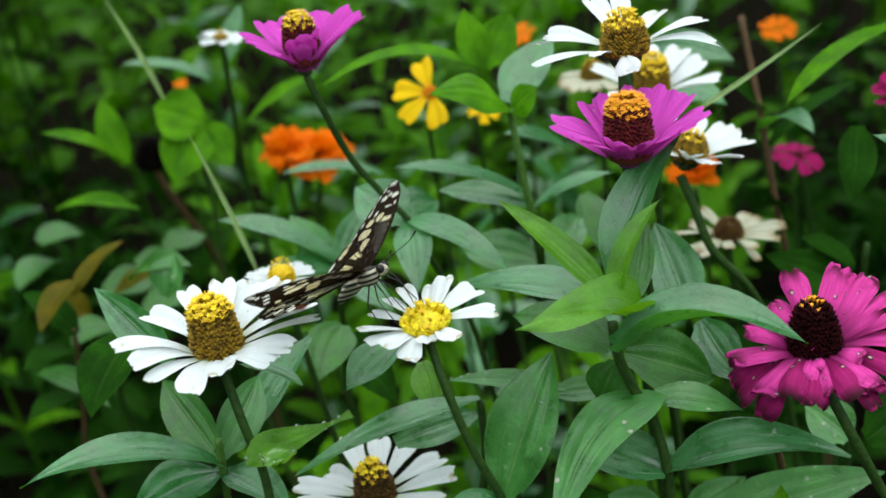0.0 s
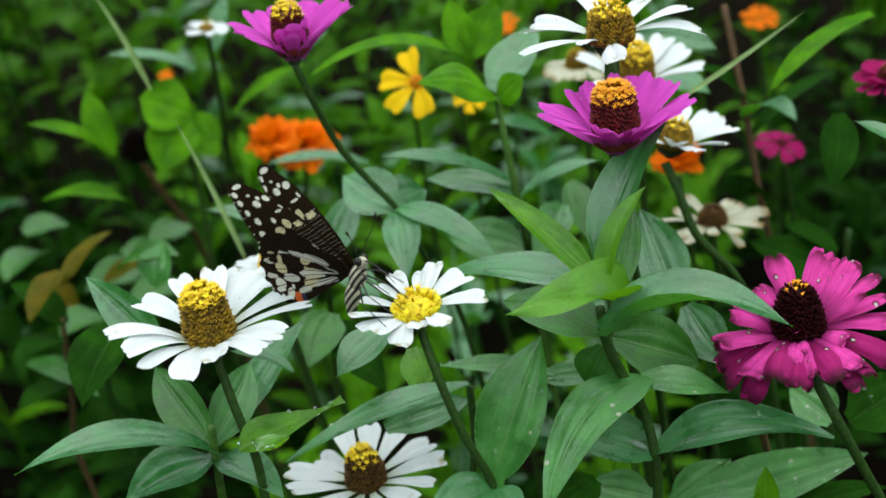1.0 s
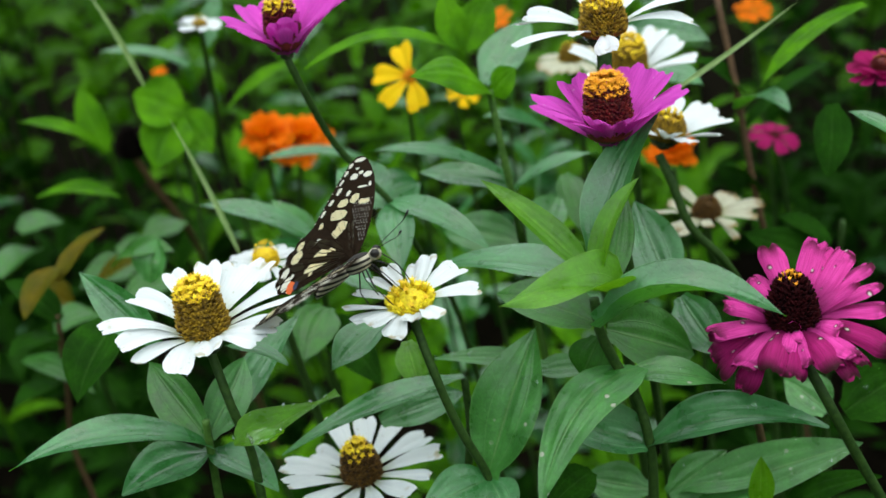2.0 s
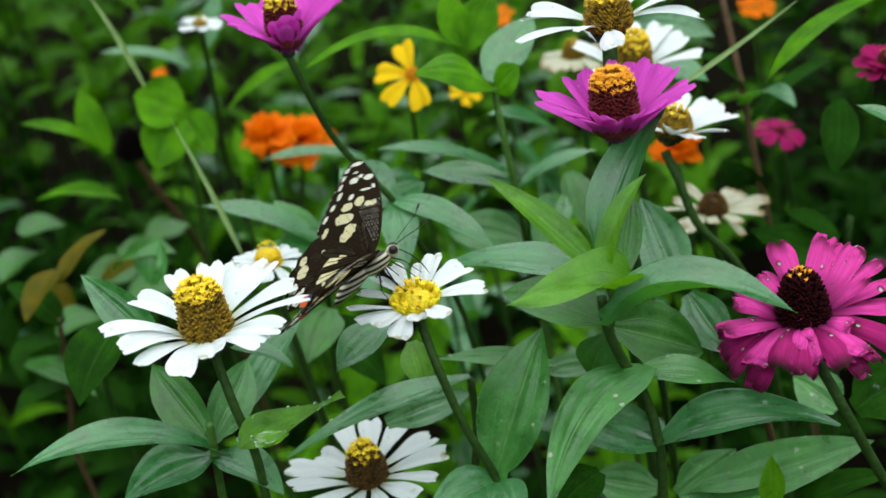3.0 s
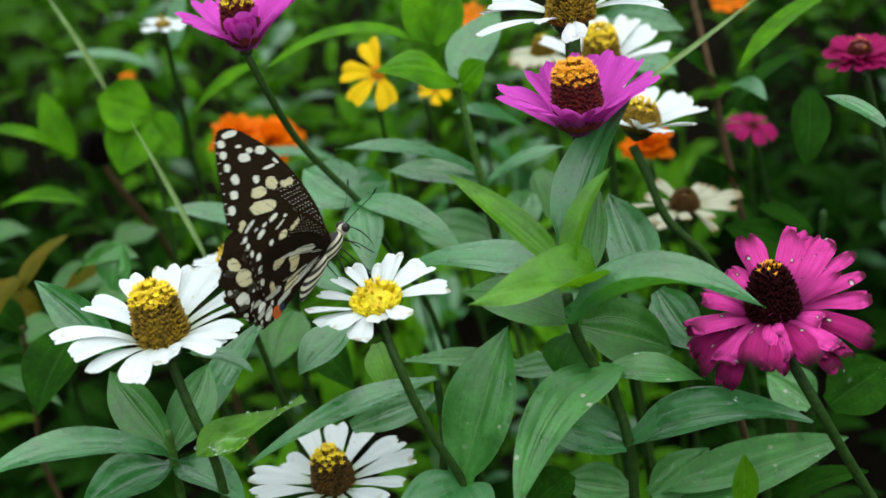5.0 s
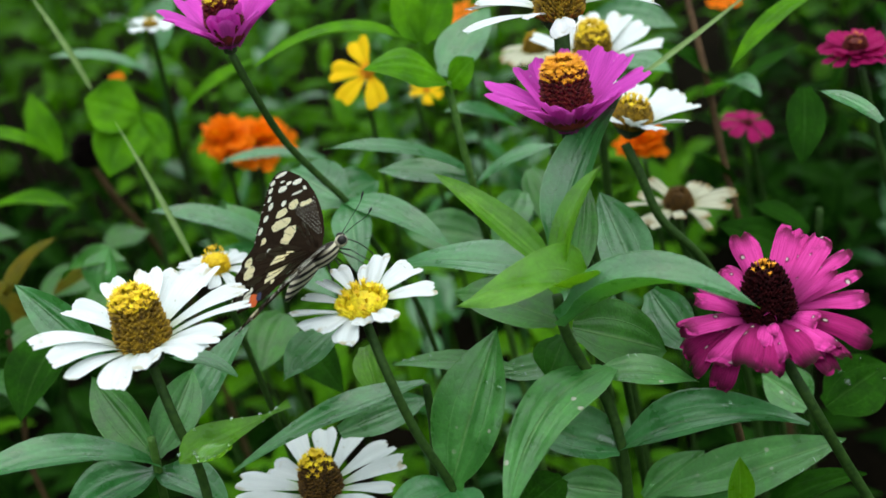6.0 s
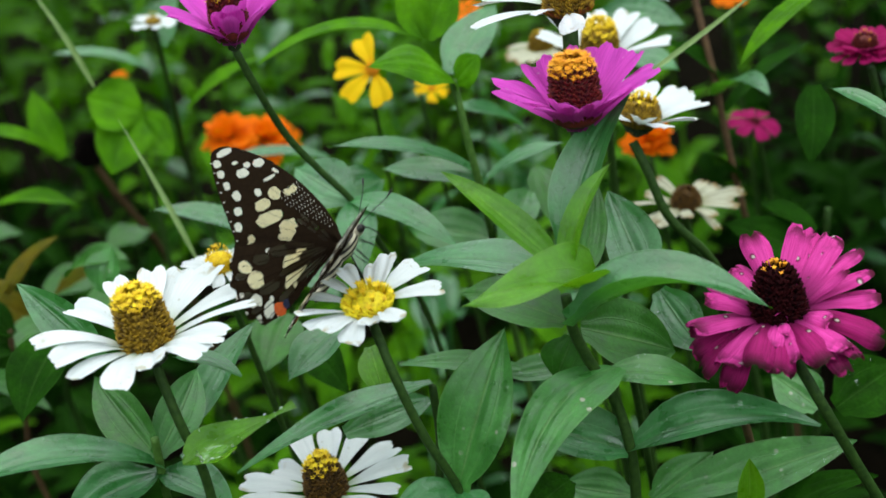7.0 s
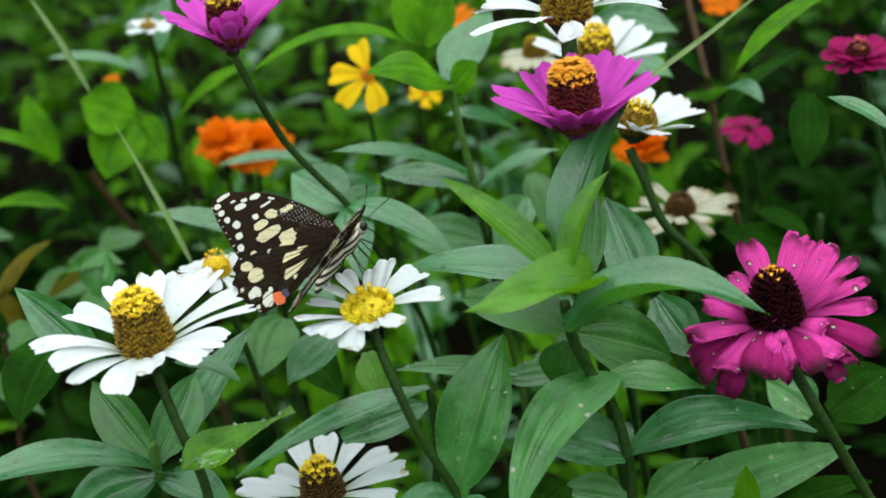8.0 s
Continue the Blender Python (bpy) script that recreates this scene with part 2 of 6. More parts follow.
ORANGE = petal_material("orange_petal", (0.92, 0.22, 0.001), (0.82, 0.15, 0.001), (0.6, 0.13, 0.002), (0.95, 0.34, 0.0))
FLORET = grain_material("yellow_florets", (0.50, 0.28, 0.003), (0.84, 0.62, 0.012), 900.0, 0.6)
LEMON = grain_material("lemon_florets", (0.40, 0.27, 0.003), (0.82, 0.70, 0.02), 900.0, 0.6)
GOLD = grain_material("golden_florets", (0.55, 0.17, 0.003), (0.80, 0.36, 0.008), 900.0, 0.6)
SCALE = grain_material("olive_scales", (0.040, 0.018, 0.003), (0.38, 0.23, 0.011), 900.0, 0.65)
MAROON = grain_material("maroon_scales", (0.030, 0.003, 0.004), (0.16, 0.016, 0.010), 900.0, 0.6)
DARKDISC = grain_material("blackish_scales", (0.006, 0.001, 0.002), (0.034, 0.003, 0.004), 900.0, 0.8, 0.0004, 0.08)
BROWNDISC = grain_material("brown_scales", (0.020, 0.008, 0.004), (0.16, 0.08, 0.012), 900.0, 0.7)
BUDDARK = grain_material("dried_head", (0.003, 0.002, 0.002), (0.010, 0.007, 0.005), 500.0, 0.9, 0.0004, 0.05)
SOIL = grain_material("dark_soil", (0.004, 0.0035, 0.002), (0.013, 0.010, 0.006), 30.0, 1.0, 0.01, 0.03)
WINGBLACK = grain_material("wing_scales_black", (0.005, 0.003, 0.002), (0.015, 0.009, 0.005), 900.0, 0.8, 0.0001, 0.03, 0.05, (0.16, 0.09, 0.04))
DUSKY = grain_material("wing_scales_dusky", (0.005, 0.003, 0.002), (0.015, 0.009, 0.005), 900.0, 0.8, 0.0001, 0.03, 0.14, (0.80, 0.74, 0.58))
CREAM = grain_material("wing_scales_cream", (0.80, 0.78, 0.66), (0.90, 0.88, 0.78), 900.0, 0.65, 0.0001, thin=0.5)
BUFF = grain_material("wing_scales_buff", (0.74, 0.65, 0.38), (0.85, 0.77, 0.49), 900.0, 0.65, 0.0001, thin=0.5)
FACE = grain_material("pale_face", (0.10, 0.09, 0.06), (0.52, 0.48, 0.36), 700.0, 0.85, 0.0002)
EYESPOT = grain_material("wing_scales_orange", (0.42, 0.06, 0.010), (0.58, 0.12, 0.02), 900.0, 0.65, 0.0001)
EYEBLUE = grain_material("wing_scales_blue", (0.006, 0.007, 0.015), (0.03, 0.035, 0.09), 900.0, 0.6, 0.0001)
INSECT = grain_material("insect_black", (0.006, 0.005, 0.005), (0.018, 0.016, 0.014), 900.0, 0.4, 0.0001)


def water_material():
    m, nt, nodes, links, bsdf = material("rain_water")
    bsdf.inputs["Transmission Weight"].default_value = 1.0
    bsdf.inputs["IOR"].default_value = 1.33
    bsdf.inputs["Roughness"].default_value = 0.02
    bsdf.inputs["Base Color"].default_value = (0.97, 0.98, 0.98, 1)
    return m


WATER = water_material()


# ---- building blocks ----
def mesh_of(name, verts, faces, mat, uvs=None, smooth=True):
    me = bpy.data.meshes.new(name)
    me.from_pydata([tuple(v) for v in verts], [], faces)
    for m in mat if isinstance(mat, (list, tuple)) else [mat]:
        me.materials.append(m)
    if uvs is not None:
        layer = me.uv_layers.new(name="UVMap")
        idx = np.empty(len(me.loops), dtype=np.int32)
        me.loops.foreach_get("vertex_index", idx)
        layer.data.foreach_set("uv", np.asarray(uvs, dtype=np.float32)[idx].ravel())
    if smooth:
        me.polygons.foreach_set("use_smooth", [True] * len(me.polygons))
    me.update()
    return me


def part(name, me, parent, label="", m=None):
    """Links a mesh as one part under a thing, at the pose m in that thing's space."""
    ob = new(name, me)
    ob.parent = parent
    if m is not None:
        ob.matrix_basis = m
    return tagged(ob, label)


def bezier(a, b, c, n):
    return [a * (1 - t) ** 2 + b * (2 * t * (1 - t)) + c * t * t for t in (k / (n - 1) for k in range(n))]


def smooth_line(points, n):
    """A rounded line through a few points, with no loops where they lie close."""
    p = [Vector(q) for q in points]
    if len(p) == 2:
        return [p[0].lerp(p[1], k / (n - 1)) for k in range(n)]
    p = [p[0] * 2 - p[1]] + p + [p[-1] * 2 - p[-2]]
    out = []
    spans = len(p) - 3
    for k in range(n):
        u = min(k / (n - 1) * spans, spans - 1e-6)
        i, t = int(u), u - int(u)
        a, b, c, d = p[i:i + 4]
        t1 = max((b - a).length, 1e-6) ** 0.5
        t2 = t1 + max((c - b).length, 1e-6) ** 0.5
        t3 = t2 + max((d - c).length, 1e-6) ** 0.5
        t = t1 + (t2 - t1) * t
        a1, a2, a3 = a.lerp(b, t / t1), b.lerp(c, (t - t1) / (t2 - t1)), c.lerp(d, (t - t2) / (t3 - t2))
        b1, b2 = a1.lerp(a2, t / t2), a2.lerp(a3, (t - t1) / (t3 - t1))
        out.append(b1.lerp(b2, (t - t1) / (t2 - t1)))
    return out


def tube(line, radii, sides=8, close=True):
    verts, faces = [], []
    n = len(line)
    ref = Vector((0.31, 0.9, 0.23)).normalized()
    for k, p in enumerate(line):
        d = (line[min(k + 1, n - 1)] - line[max(k - 1, 0)]).normalized()
        u = d.cross(ref).normalized()
        v = d.cross(u)
        r = radii[k] if isinstance(radii, (list, tuple)) else radii
        for s in range(sides):
            a = 2 * math.pi * s / sides
            verts.append(p + (u * math.cos(a) + v * math.sin(a)) * r)
    for k in range(n - 1):
        for s in range(sides):
            t = (s + 1) % sides
            faces.append((k * sides + s, k * sides + t, (k + 1) * sides + t, (k + 1) * sides + s))
    if close:
        faces.append(tuple(range(sides))[::-1])
        faces.append(tuple(range((n - 1) * sides, n * sides)))
    return verts, faces


def joined(pieces):
    verts, faces = [], []
    for v, f in pieces:
        o = len(verts)
        verts += list(v)
        faces += [tuple(i + o for i in g) for g in f]
    return verts, faces


def ball(c, rx, ry, rz, nu=14, nv=10):
    v, f = [], []
    for i in range(nv + 1):
        t = math.pi * i / nv
        for j in range(nu):
            a = 2 * math.pi * j / nu
            v.append(Vector((c[0] + rx * math.cos(t), c[1] + ry * math.sin(t) * math.cos(a), c[2] + rz * math.sin(t) * math.sin(a))))
    for i in range(nv):
        for j in range(nu):
            k = (j + 1) % nu
            f.append((i * nu + j, i * nu + k, (i + 1) * nu + k, (i + 1) * nu + j))
    return v, f


def leaf_grid(base, tip, width, normal, arch=0.12, fold=0.15, droop=0.0, wave=0.02, broad=0.42, nu=15, nv=13, seed=0, unfold=0.0):
    """A blade from base to tip. arch lifts its middle along the normal, fold raises the edges to a trough,
    droop bends the last third down; broad is where it is widest; unfold opens the trough towards the tip."""
    base, tip, normal = Vector(base), Vector(tip), Vector(normal)
    along = tip - base
    length = along.length
    normal = (normal - along * (normal.dot(along) / length ** 2)).normalized()
    rng = random.Random(seed)
    ph, bend = rng.uniform(0, 6.28), rng.uniform(-0.05, 0.05)
    mid = base.lerp(tip, 0.5) + normal * (arch * 2 * length) + along.cross(normal).normalized() * (bend * length)
    rows = bezier(base, mid, tip, nu)
    verts, uvs, faces = [], [], []
    q = 1.05
    g = q * broad / (1 - broad)
    peak = broad ** g * (1 - broad) ** q
    for k, p in enumerate(rows):
        s = k / (nu - 1)
        d = (rows[min(k + 1, nu - 1)] - rows[max(k - 1, 0)]).normalized()
        side = d.cross(normal).normalized()
        up = side.cross(d).normalized()
        w = max(s ** g * (1 - s) ** q / peak, 0.34 * (1 - s / 0.2) if s < 0.2 else 0.0)
        w = width * 0.5 * max(w, 0.0)
        p = p - up * (droop * length * max(0, s - 0.55) ** 2)
        for j in range(nv):
            v = j / (nv - 1) * 2 - 1
            a = abs(v)
            bent = fold * (1 - unfold * s)
            rise = bent * a ** 1.3 - 0.14 * math.exp(-(a / 0.15) ** 2) - 0.09 * math.exp(-((a - 0.5) / 0.15) ** 2) * min(1, 4 * (1 - s))
            ripple = wave * math.sin(s * 9 + ph + v * 1.5) * a
            verts.append(p + side * (w * v * (1 - 0.12 * min(abs(bent), 4))) + up * (w * rise + ripple * width))
            uvs.append((s, j / (nv - 1)))
    for k in range(nu - 1):
        for j in range(nv - 1):
            a = k * nv + j
            faces.append((a, a + 1, a + nv + 1, a + nv))
    return verts, faces, uvs


def leaf(parent, base, tip, width, normal, mat=None, arch=0.12, fold=0.15, droop=0.0, wave=0.032, broad=0.42, label="", name="leaf", unfold=0.0):
    root = parent.matrix_basis.translation
    seed = int(abs(base[0] * 7919 + tip[2] * 104729 + tip[0] * 1299709) * 1000) % 99991
    v, f, u = leaf_grid(Vector(base) - root, Vector(tip) - root, width, normal, arch, fold, droop, wave, broad, seed=seed, unfold=unfold)
    return part(name, mesh_of(name, v, f, mat or LEAF, u), parent, label)


def water_drops(blade, count, seed, big=0.0011):
    """Rain beads lying on a blade."""
    me = blade.data
    rng = random.Random(seed)
    for _ in range(count):
        p = me.polygons[rng.randrange(len(me.polygons))]
        n = p.normal if p.normal.z > 0 else -p.normal
        c = p.center + n * 0.00005
        r = big * rng.uniform(0.3, 1.0) ** 1.5
        e1 = n.orthogonal().normalized()
        e2 = n.cross(e1)
        v, f = [c + n * r * 0.62], []
        for k in range(4):
            a = math.pi / 2 * (k + 1) / 4
            for j in range(10):
                t = 2 * math.pi * j / 10
                v.append(c + (e1 * math.cos(t) + e2 * math.sin(t)) * r * math.sin(a) + n * r * 0.62 * math.cos(a))
        for j in range(10):
            f.append((0, 1 + j, 1 + (j + 1) % 10))
            for k in range(3):
                o = 1 + k * 10
                f.append((o + j, o + 10 + j, o + 10 + (j + 1) % 10, o + (j + 1) % 10))
        f.append(tuple(31 + j for j in range(10)))
        drop = part("water_drop", mesh_of("water_drop", v, f, WATER), blade, "clear rain drop")
        drop.visible_shadow = False


def water_pool(blade, at, rx, ry):
    """Rain water lying in the hollow of a blade: a flat lens with a rounded rim and beads on it."""
    root = blade.parent.matrix_basis.translation
    rng = random.Random(5)
    v, f = [], []
    for k in range(7):
        a = math.pi * (k + 0.5) / 7
        for j in range(22):
            t = 2 * math.pi * j / 22
            wob = 1 + 0.10 * math.sin(3 * t + 1) + 0.06 * math.sin(5 * t)
            v.append(Vector(at) - root + Vector((rx * wob * math.sin(a) * math.cos(t), ry * wob * math.sin(a) * math.sin(t), 0.0011 * math.cos(a))))
    for k in range(6):
        for j in range(22):
            f.append((k * 22 + j, (k + 1) * 22 + j, (k + 1) * 22 + (j + 1) % 22, k * 22 + (j + 1) % 22))
    f.append(tuple(range(22)))
    f.append(tuple(range(6 * 22, 7 * 22))[::-1])
    pool = part("water_pool", mesh_of("water_pool", v, f, WATER), blade, "clear pool of rain water")
    pool.visible_shadow = False
    for k in range(9):
        a = rng.uniform(0, 6.28)
        c = Vector(at) - root + Vector((rx * 0.95 * math.cos(a), ry * 0.95 * math.sin(a), 0.0007))
        r = rng.uniform(0.0003, 0.0007)
        drop = part("water_drop", mesh_of("water_drop", *ball(c, r, r, r, 10, 7), WATER), blade, "clear rain drop")
        drop.visible_shadow = False


def plant(name, at, label, category, group=""):
    ob = new(name)
    ob.matrix_basis = pose(*at)
    ob.empty_display_size = 0.02
    return tagged(ob, label, category, group)


def stem(parent, points, r0=0.0016, r1=0.0013, mat=None, name="stem", label=""):
    """A tapered, slightly ribbed and hairy stalk along the points, from the bottom up."""
    root = parent.matrix_basis.translation
    line = smooth_line([Vector(p) - root for p in points], 5 * len(points))
    n = len(line)
    pieces = [tube(line, [r0 + (r1 - r0) * k / (n - 1) for k in range(n)], 10)]
    rng = random.Random(int(abs(points[-1][0]) * 1e5))
    for _ in range(90):
        k = rng.uniform(0.35, 1) * (n - 2)
        i = int(k)
        p = line[i].lerp(line[i + 1], k - i)
        d = (line[i + 1] - line[i]).normalized()
        u = d.cross(Vector((rng.uniform(-1, 1), rng.uniform(-1, 1), rng.uniform(-1, 1)))).normalized()
        pieces.append(tube([p + u * r1 * 0.9, p + u * (r1 + 0.0009) + d * 0.0002], [0.00007, 0.00002], 3, False))
    v, f = joined(pieces)
    return part(name, mesh_of(name, v, f, mat or STEM), parent, label)


# ---- flower heads ----
def petal_mesh(name, length, width, mat, lift, curl, notch=0.5, trough=0.25, claw=0.32, seed=0):
    """A strap-shaped ray petal along +x that leaves the disc at the angle lift and bends by curl towards its notched tip."""
    rng = random.Random(seed)
    nu, nv = 13, 9
    verts, uvs, faces = [], [], []
    x = z = 0.0
    skew, twist = rng.uniform(-0.10, 0.10), rng.uniform(-0.25, 0.25)
    phase, split = rng.uniform(0, 6.28), rng.uniform(-0.25, 0.25)
    ragged = [rng.uniform(0, 0.018) for _ in range(nv)]
    for k in range(nu):
        s = k / (nu - 1)
        a = radians(lift + curl * s ** 1.4)
        if k:
            x += length / (nu - 1) * math.cos(a)
            z += length / (nu - 1) * math.sin(a)
        w = width * 0.5 * (claw + (1 - claw) * math.sin(min(s / 0.92, 1) * math.pi / 2) ** 1.25)
        w *= 1 + 0.04 * math.sin(s * 11 + phase)
        if s > 0.78:
            w *= math.sqrt(max(0.0, 1 - ((s - 0.78) / 0.22) ** 2 * 0.5))
        for j in range(nv):
            v = j / (nv - 1) * 2 - 1
            groove = trough * v * v - 0.10 * math.cos(v * math.pi * 2.0) + 0.05 * math.sin(s * 7 + phase + 3 * v) * v
            # two or three shallow teeth cut back the tip
            cut = notch * 0.08 * math.exp(-((v - split) / 0.24) ** 2) + notch * 0.03 * math.exp(-((v - split - 0.6) / 0.2) ** 2) + ragged[j]
            back = cut * length * max(0.0, (s - 0.8) / 0.2) ** 2
            tw = twist * s * v * w
            verts.append(Vector((x - back * math.cos(a) - groove * w * math.sin(a),
                                 w * v + skew * length * s * s,
                                 z - back * math.sin(a) + groove * w * math.cos(a) + tw)))
            uvs.append((s, j / (nv - 1)))
    for k in range(nu - 1):
        for j in range(nv - 1):
            b = k * nv + j
            faces.append((b, b + 1, b + nv + 1, b + nv))
    return mesh_of(name, verts, faces, mat, uvs)


def dome_point(u, r, h, power):
    """A place on a cone-like dome: u from 0 (rim) to 1 (top)."""
    return r * (1 - u ** power) ** (1 / power) * (1 - 0.20 * u), h * u


def dome_steps(r, h, power, u0, u1, count):
    """Heights on the dome that share its skin out evenly."""
    us = [u0 + (u1 - u0) * k / 120 for k in range(121)]
    pts = [dome_point(u, r, h, power) for u in us]
    sums = [0.0]
    for a, b in zip(pts, pts[1:]):
        sums.append(sums[-1] + math.hypot(b[0] - a[0], b[1] - a[1]) * (a[0] + b[0] + 1e-6))
    return list(np.interp([(k + 0.5) / count * sums[-1] for k in range(count)], sums, us))


def disc_pieces(r, h, power, count, size, u0, u1, lean=0.5, seed=0, star=False):
    rng = random.Random(seed)
    pieces = []
    for k, u in enumerate(dome_steps(r, h, power, u0, u1, count) if count else []):
        a = k * 2.39996
        u = min(1.0, max(0.0, u + (rng.uniform(-0.16, 0.02) if star and k < count * 0.45 else rng.uniform(-0.03, 0.03))))
        rr, zz = dome_point(u, r, h, power)
        rr2, zz2 = dome_point(min(u + 0.02, 1), r, h, power)
        out = Vector((zz2 - zz, 0, rr - rr2)).normalized() if u < 0.97 else Vector((0.1, 0, 1))
        out = (out * (1 - lean) + Vector((0, 0, 1)) * lean).normalized()
        rotz = Matrix.Rotation(a, 3, "Z")
        p, d = rotz @ Vector((rr * 0.97, 0, zz)), rotz @ out
        ln = size * rng.uniform(0.8, 1.35)
        w = size * rng.uniform(0.30, 0.42)
        if star:
            pieces.append(tube([p - d * size * 0.3, p + d * ln * 0.75], [w * 0.6, w * 0.75], 5))
            top, e1 = p + d * ln * 0.75, d.orthogonal().normalized()
            e2 = d.cross(e1)
            v, f = [top], []
            for q in range(10):
                b = q * math.pi / 5 + a
                rad = w * (2.1 if q % 2 == 0 else 0.8)
                v.append(top + (e1 * math.cos(b) + e2 * math.sin(b)) * rad + d * (ln * 0.28 if q % 2 == 0 else 0.0))
            for q in range(10):
                f.append((0, 1 + q, 1 + (q + 1) % 10))
            pieces.append((v, f))
        else:
            pieces.append(tube([p - d * size * 0.3, p + d * ln * 0.5, p + d * ln], [w, w * 0.85, w * 0.25], 5))
    return joined(pieces)


def zinnia(parent, at, axis, radius, petals, mat, lift=0.0, curl=-10.0, rows=1, spin=0.0, pwidth=0.34, disc_r=0.3, disc_h=0.5,
           power=2.6, scale_mat=None, floret_mat=None, crown=0.72, stars=40, lay=0.28, label="", jitter=5.0, stretch=0.09, gaps=(), step=13, seed=1, rays=(), foot=0.0, sit=0.02, scales=420, grain=0.050, claw=0.17, trough=0.25, star=0.060, old_mat=None, old_from=99):
    """One flower head: a coned disc of scales with open florets round its crown, ray petals, bracts and a neck.
    rays: petals one by one, as direction (degrees), reach, rise and width (mm) and how far the tip bends (degrees)."""
    root = parent.matrix_basis.translation
    z = Vector(axis).normalized()
    x = Vector((1, 0, 0)) - z * z.x
    x.normalize()
    m = Matrix((x, z.cross(x), z)).transposed().to_4x4()
    m.translation = Vector(at) - root
    rng = random.Random(seed)
    r, h = disc_r * radius, disc_h * radius
    v, f = tube([Vector((0, 0, h * k / 8 - 0.002)) for k in range(9)], [r * 0.6] + [max(dome_point(k / 8, r, h, power)[0], 0.0003) for k in range(1, 9)], 16)
    packed = disc_pieces(r, h, power, scales, radius * grain, foot, crown, 0.45, seed)
    head = part("flower_head", mesh_of("flower_head", *joined([(v, f), packed]), scale_mat or SCALE), parent, label, m)
    v, f = disc_pieces(r, h, power, stars, radius * star, crown - 0.02, 1.0, 0.62, seed + 3, True)
    part("floret", mesh_of("floret", v, f, floret_mat or FLORET), head, "open disc florets")
    length = radius - r * 0.75
    kinds = {}
    for k, (a, reach, rise, wide, bend) in enumerate(rays):
        inner = min(r * (0.8 if sit > 0 else 0.4), reach * 0.0005)
        across, up = reach * 0.001 - inner, rise * 0.001 - radius * sit
        bend += rng.uniform(-6, 6)
        me = petal_mesh("petal", math.hypot(across, up) * (1 + radians(bend) ** 2 / 14), wide * 0.001, old_mat if k >= old_from else mat, math.degrees(math.atan2(up, across)) - 0.45 * bend, bend,
                        rng.uniform(0.2, 1.2), trough + rng.uniform(-0.15, 0.15), claw, seed * 17 + k)
        part("petal", me, head, "", pose(0, 0, radius * sit, 0, 0, a) @ pose(inner, 0, (k % 2) * radius * 0.012, rng.uniform(-lay, lay) * 40, rng.uniform(-lay, lay) * 16))
    for row in range(rows):
        count = petals if row == 0 else int(petals * (0.9 if rows > 2 else 0.6))
        for k in range(count):
            if (row, k) in gaps:
                continue
            kind = (row, k % 4)
            if kind not in kinds:
                kinds[kind] = petal_mesh("petal", length * (1 - 0.10 * row), pwidth * radius, mat, lift + step * row, curl + 4 * row,
                                         rng.uniform(0.3, 1.0), rng.uniform(0.15, 0.4), seed=seed * 17 + row * 5 + k % 4)
            a = 360 / count * (k + 0.5 * row) + spin + rng.uniform(-jitter, jitter)
            sc = 1 + rng.uniform(-stretch, stretch)
            pm = pose(0, 0, radius * 0.03 * row, 0, 0, a) @ pose(r * 0.75, 0, (k % 2) * radius * 0.012, rng.uniform(-lay, lay) * 45, rng.uniform(-jitter, jitter) * 1.2, 0) @ Matrix.Diagonal((sc, 1, sc, 1))
            part("petal", kinds[kind], head, "", pm)
    # bracts and receptacle below the rays
    bn, r = 26, r * (0.5 if sit < 0 else 1.0)
    pieces = [tube([Vector((0, 0, -radius * 0.24)), Vector((0, 0, -radius * 0.20)), Vector((0, 0, -radius * 0.11)), Vector((0, 0, -radius * 0.02))],
                   [radius * 0.045, radius * 0.10, r * 0.70, r * 0.80], 14)]
    for k in range(bn):
        a, lvl = k * 2.39996, k / bn
        rot = Matrix.Rotation(a, 3, "Z")
        rr = r * (0.50 + 0.36 * lvl)
        zz = -radius * (0.19 - 0.14 * lvl)
        q = [rot @ Vector(c) for c in ((rr, -r * 0.2, zz), (rr, r * 0.2, zz), (rr * 1.12, 0, zz + radius * 0.10), (rr * 0.85, 0, zz + 0.02 * radius))]
        pieces.append((q, [(0, 1, 2), (0, 2, 3), (1, 3, 2)]))
    part("calyx", mesh_of("calyx", *joined(pieces), CALYX), head, "dark overlapping bracts")
    return head


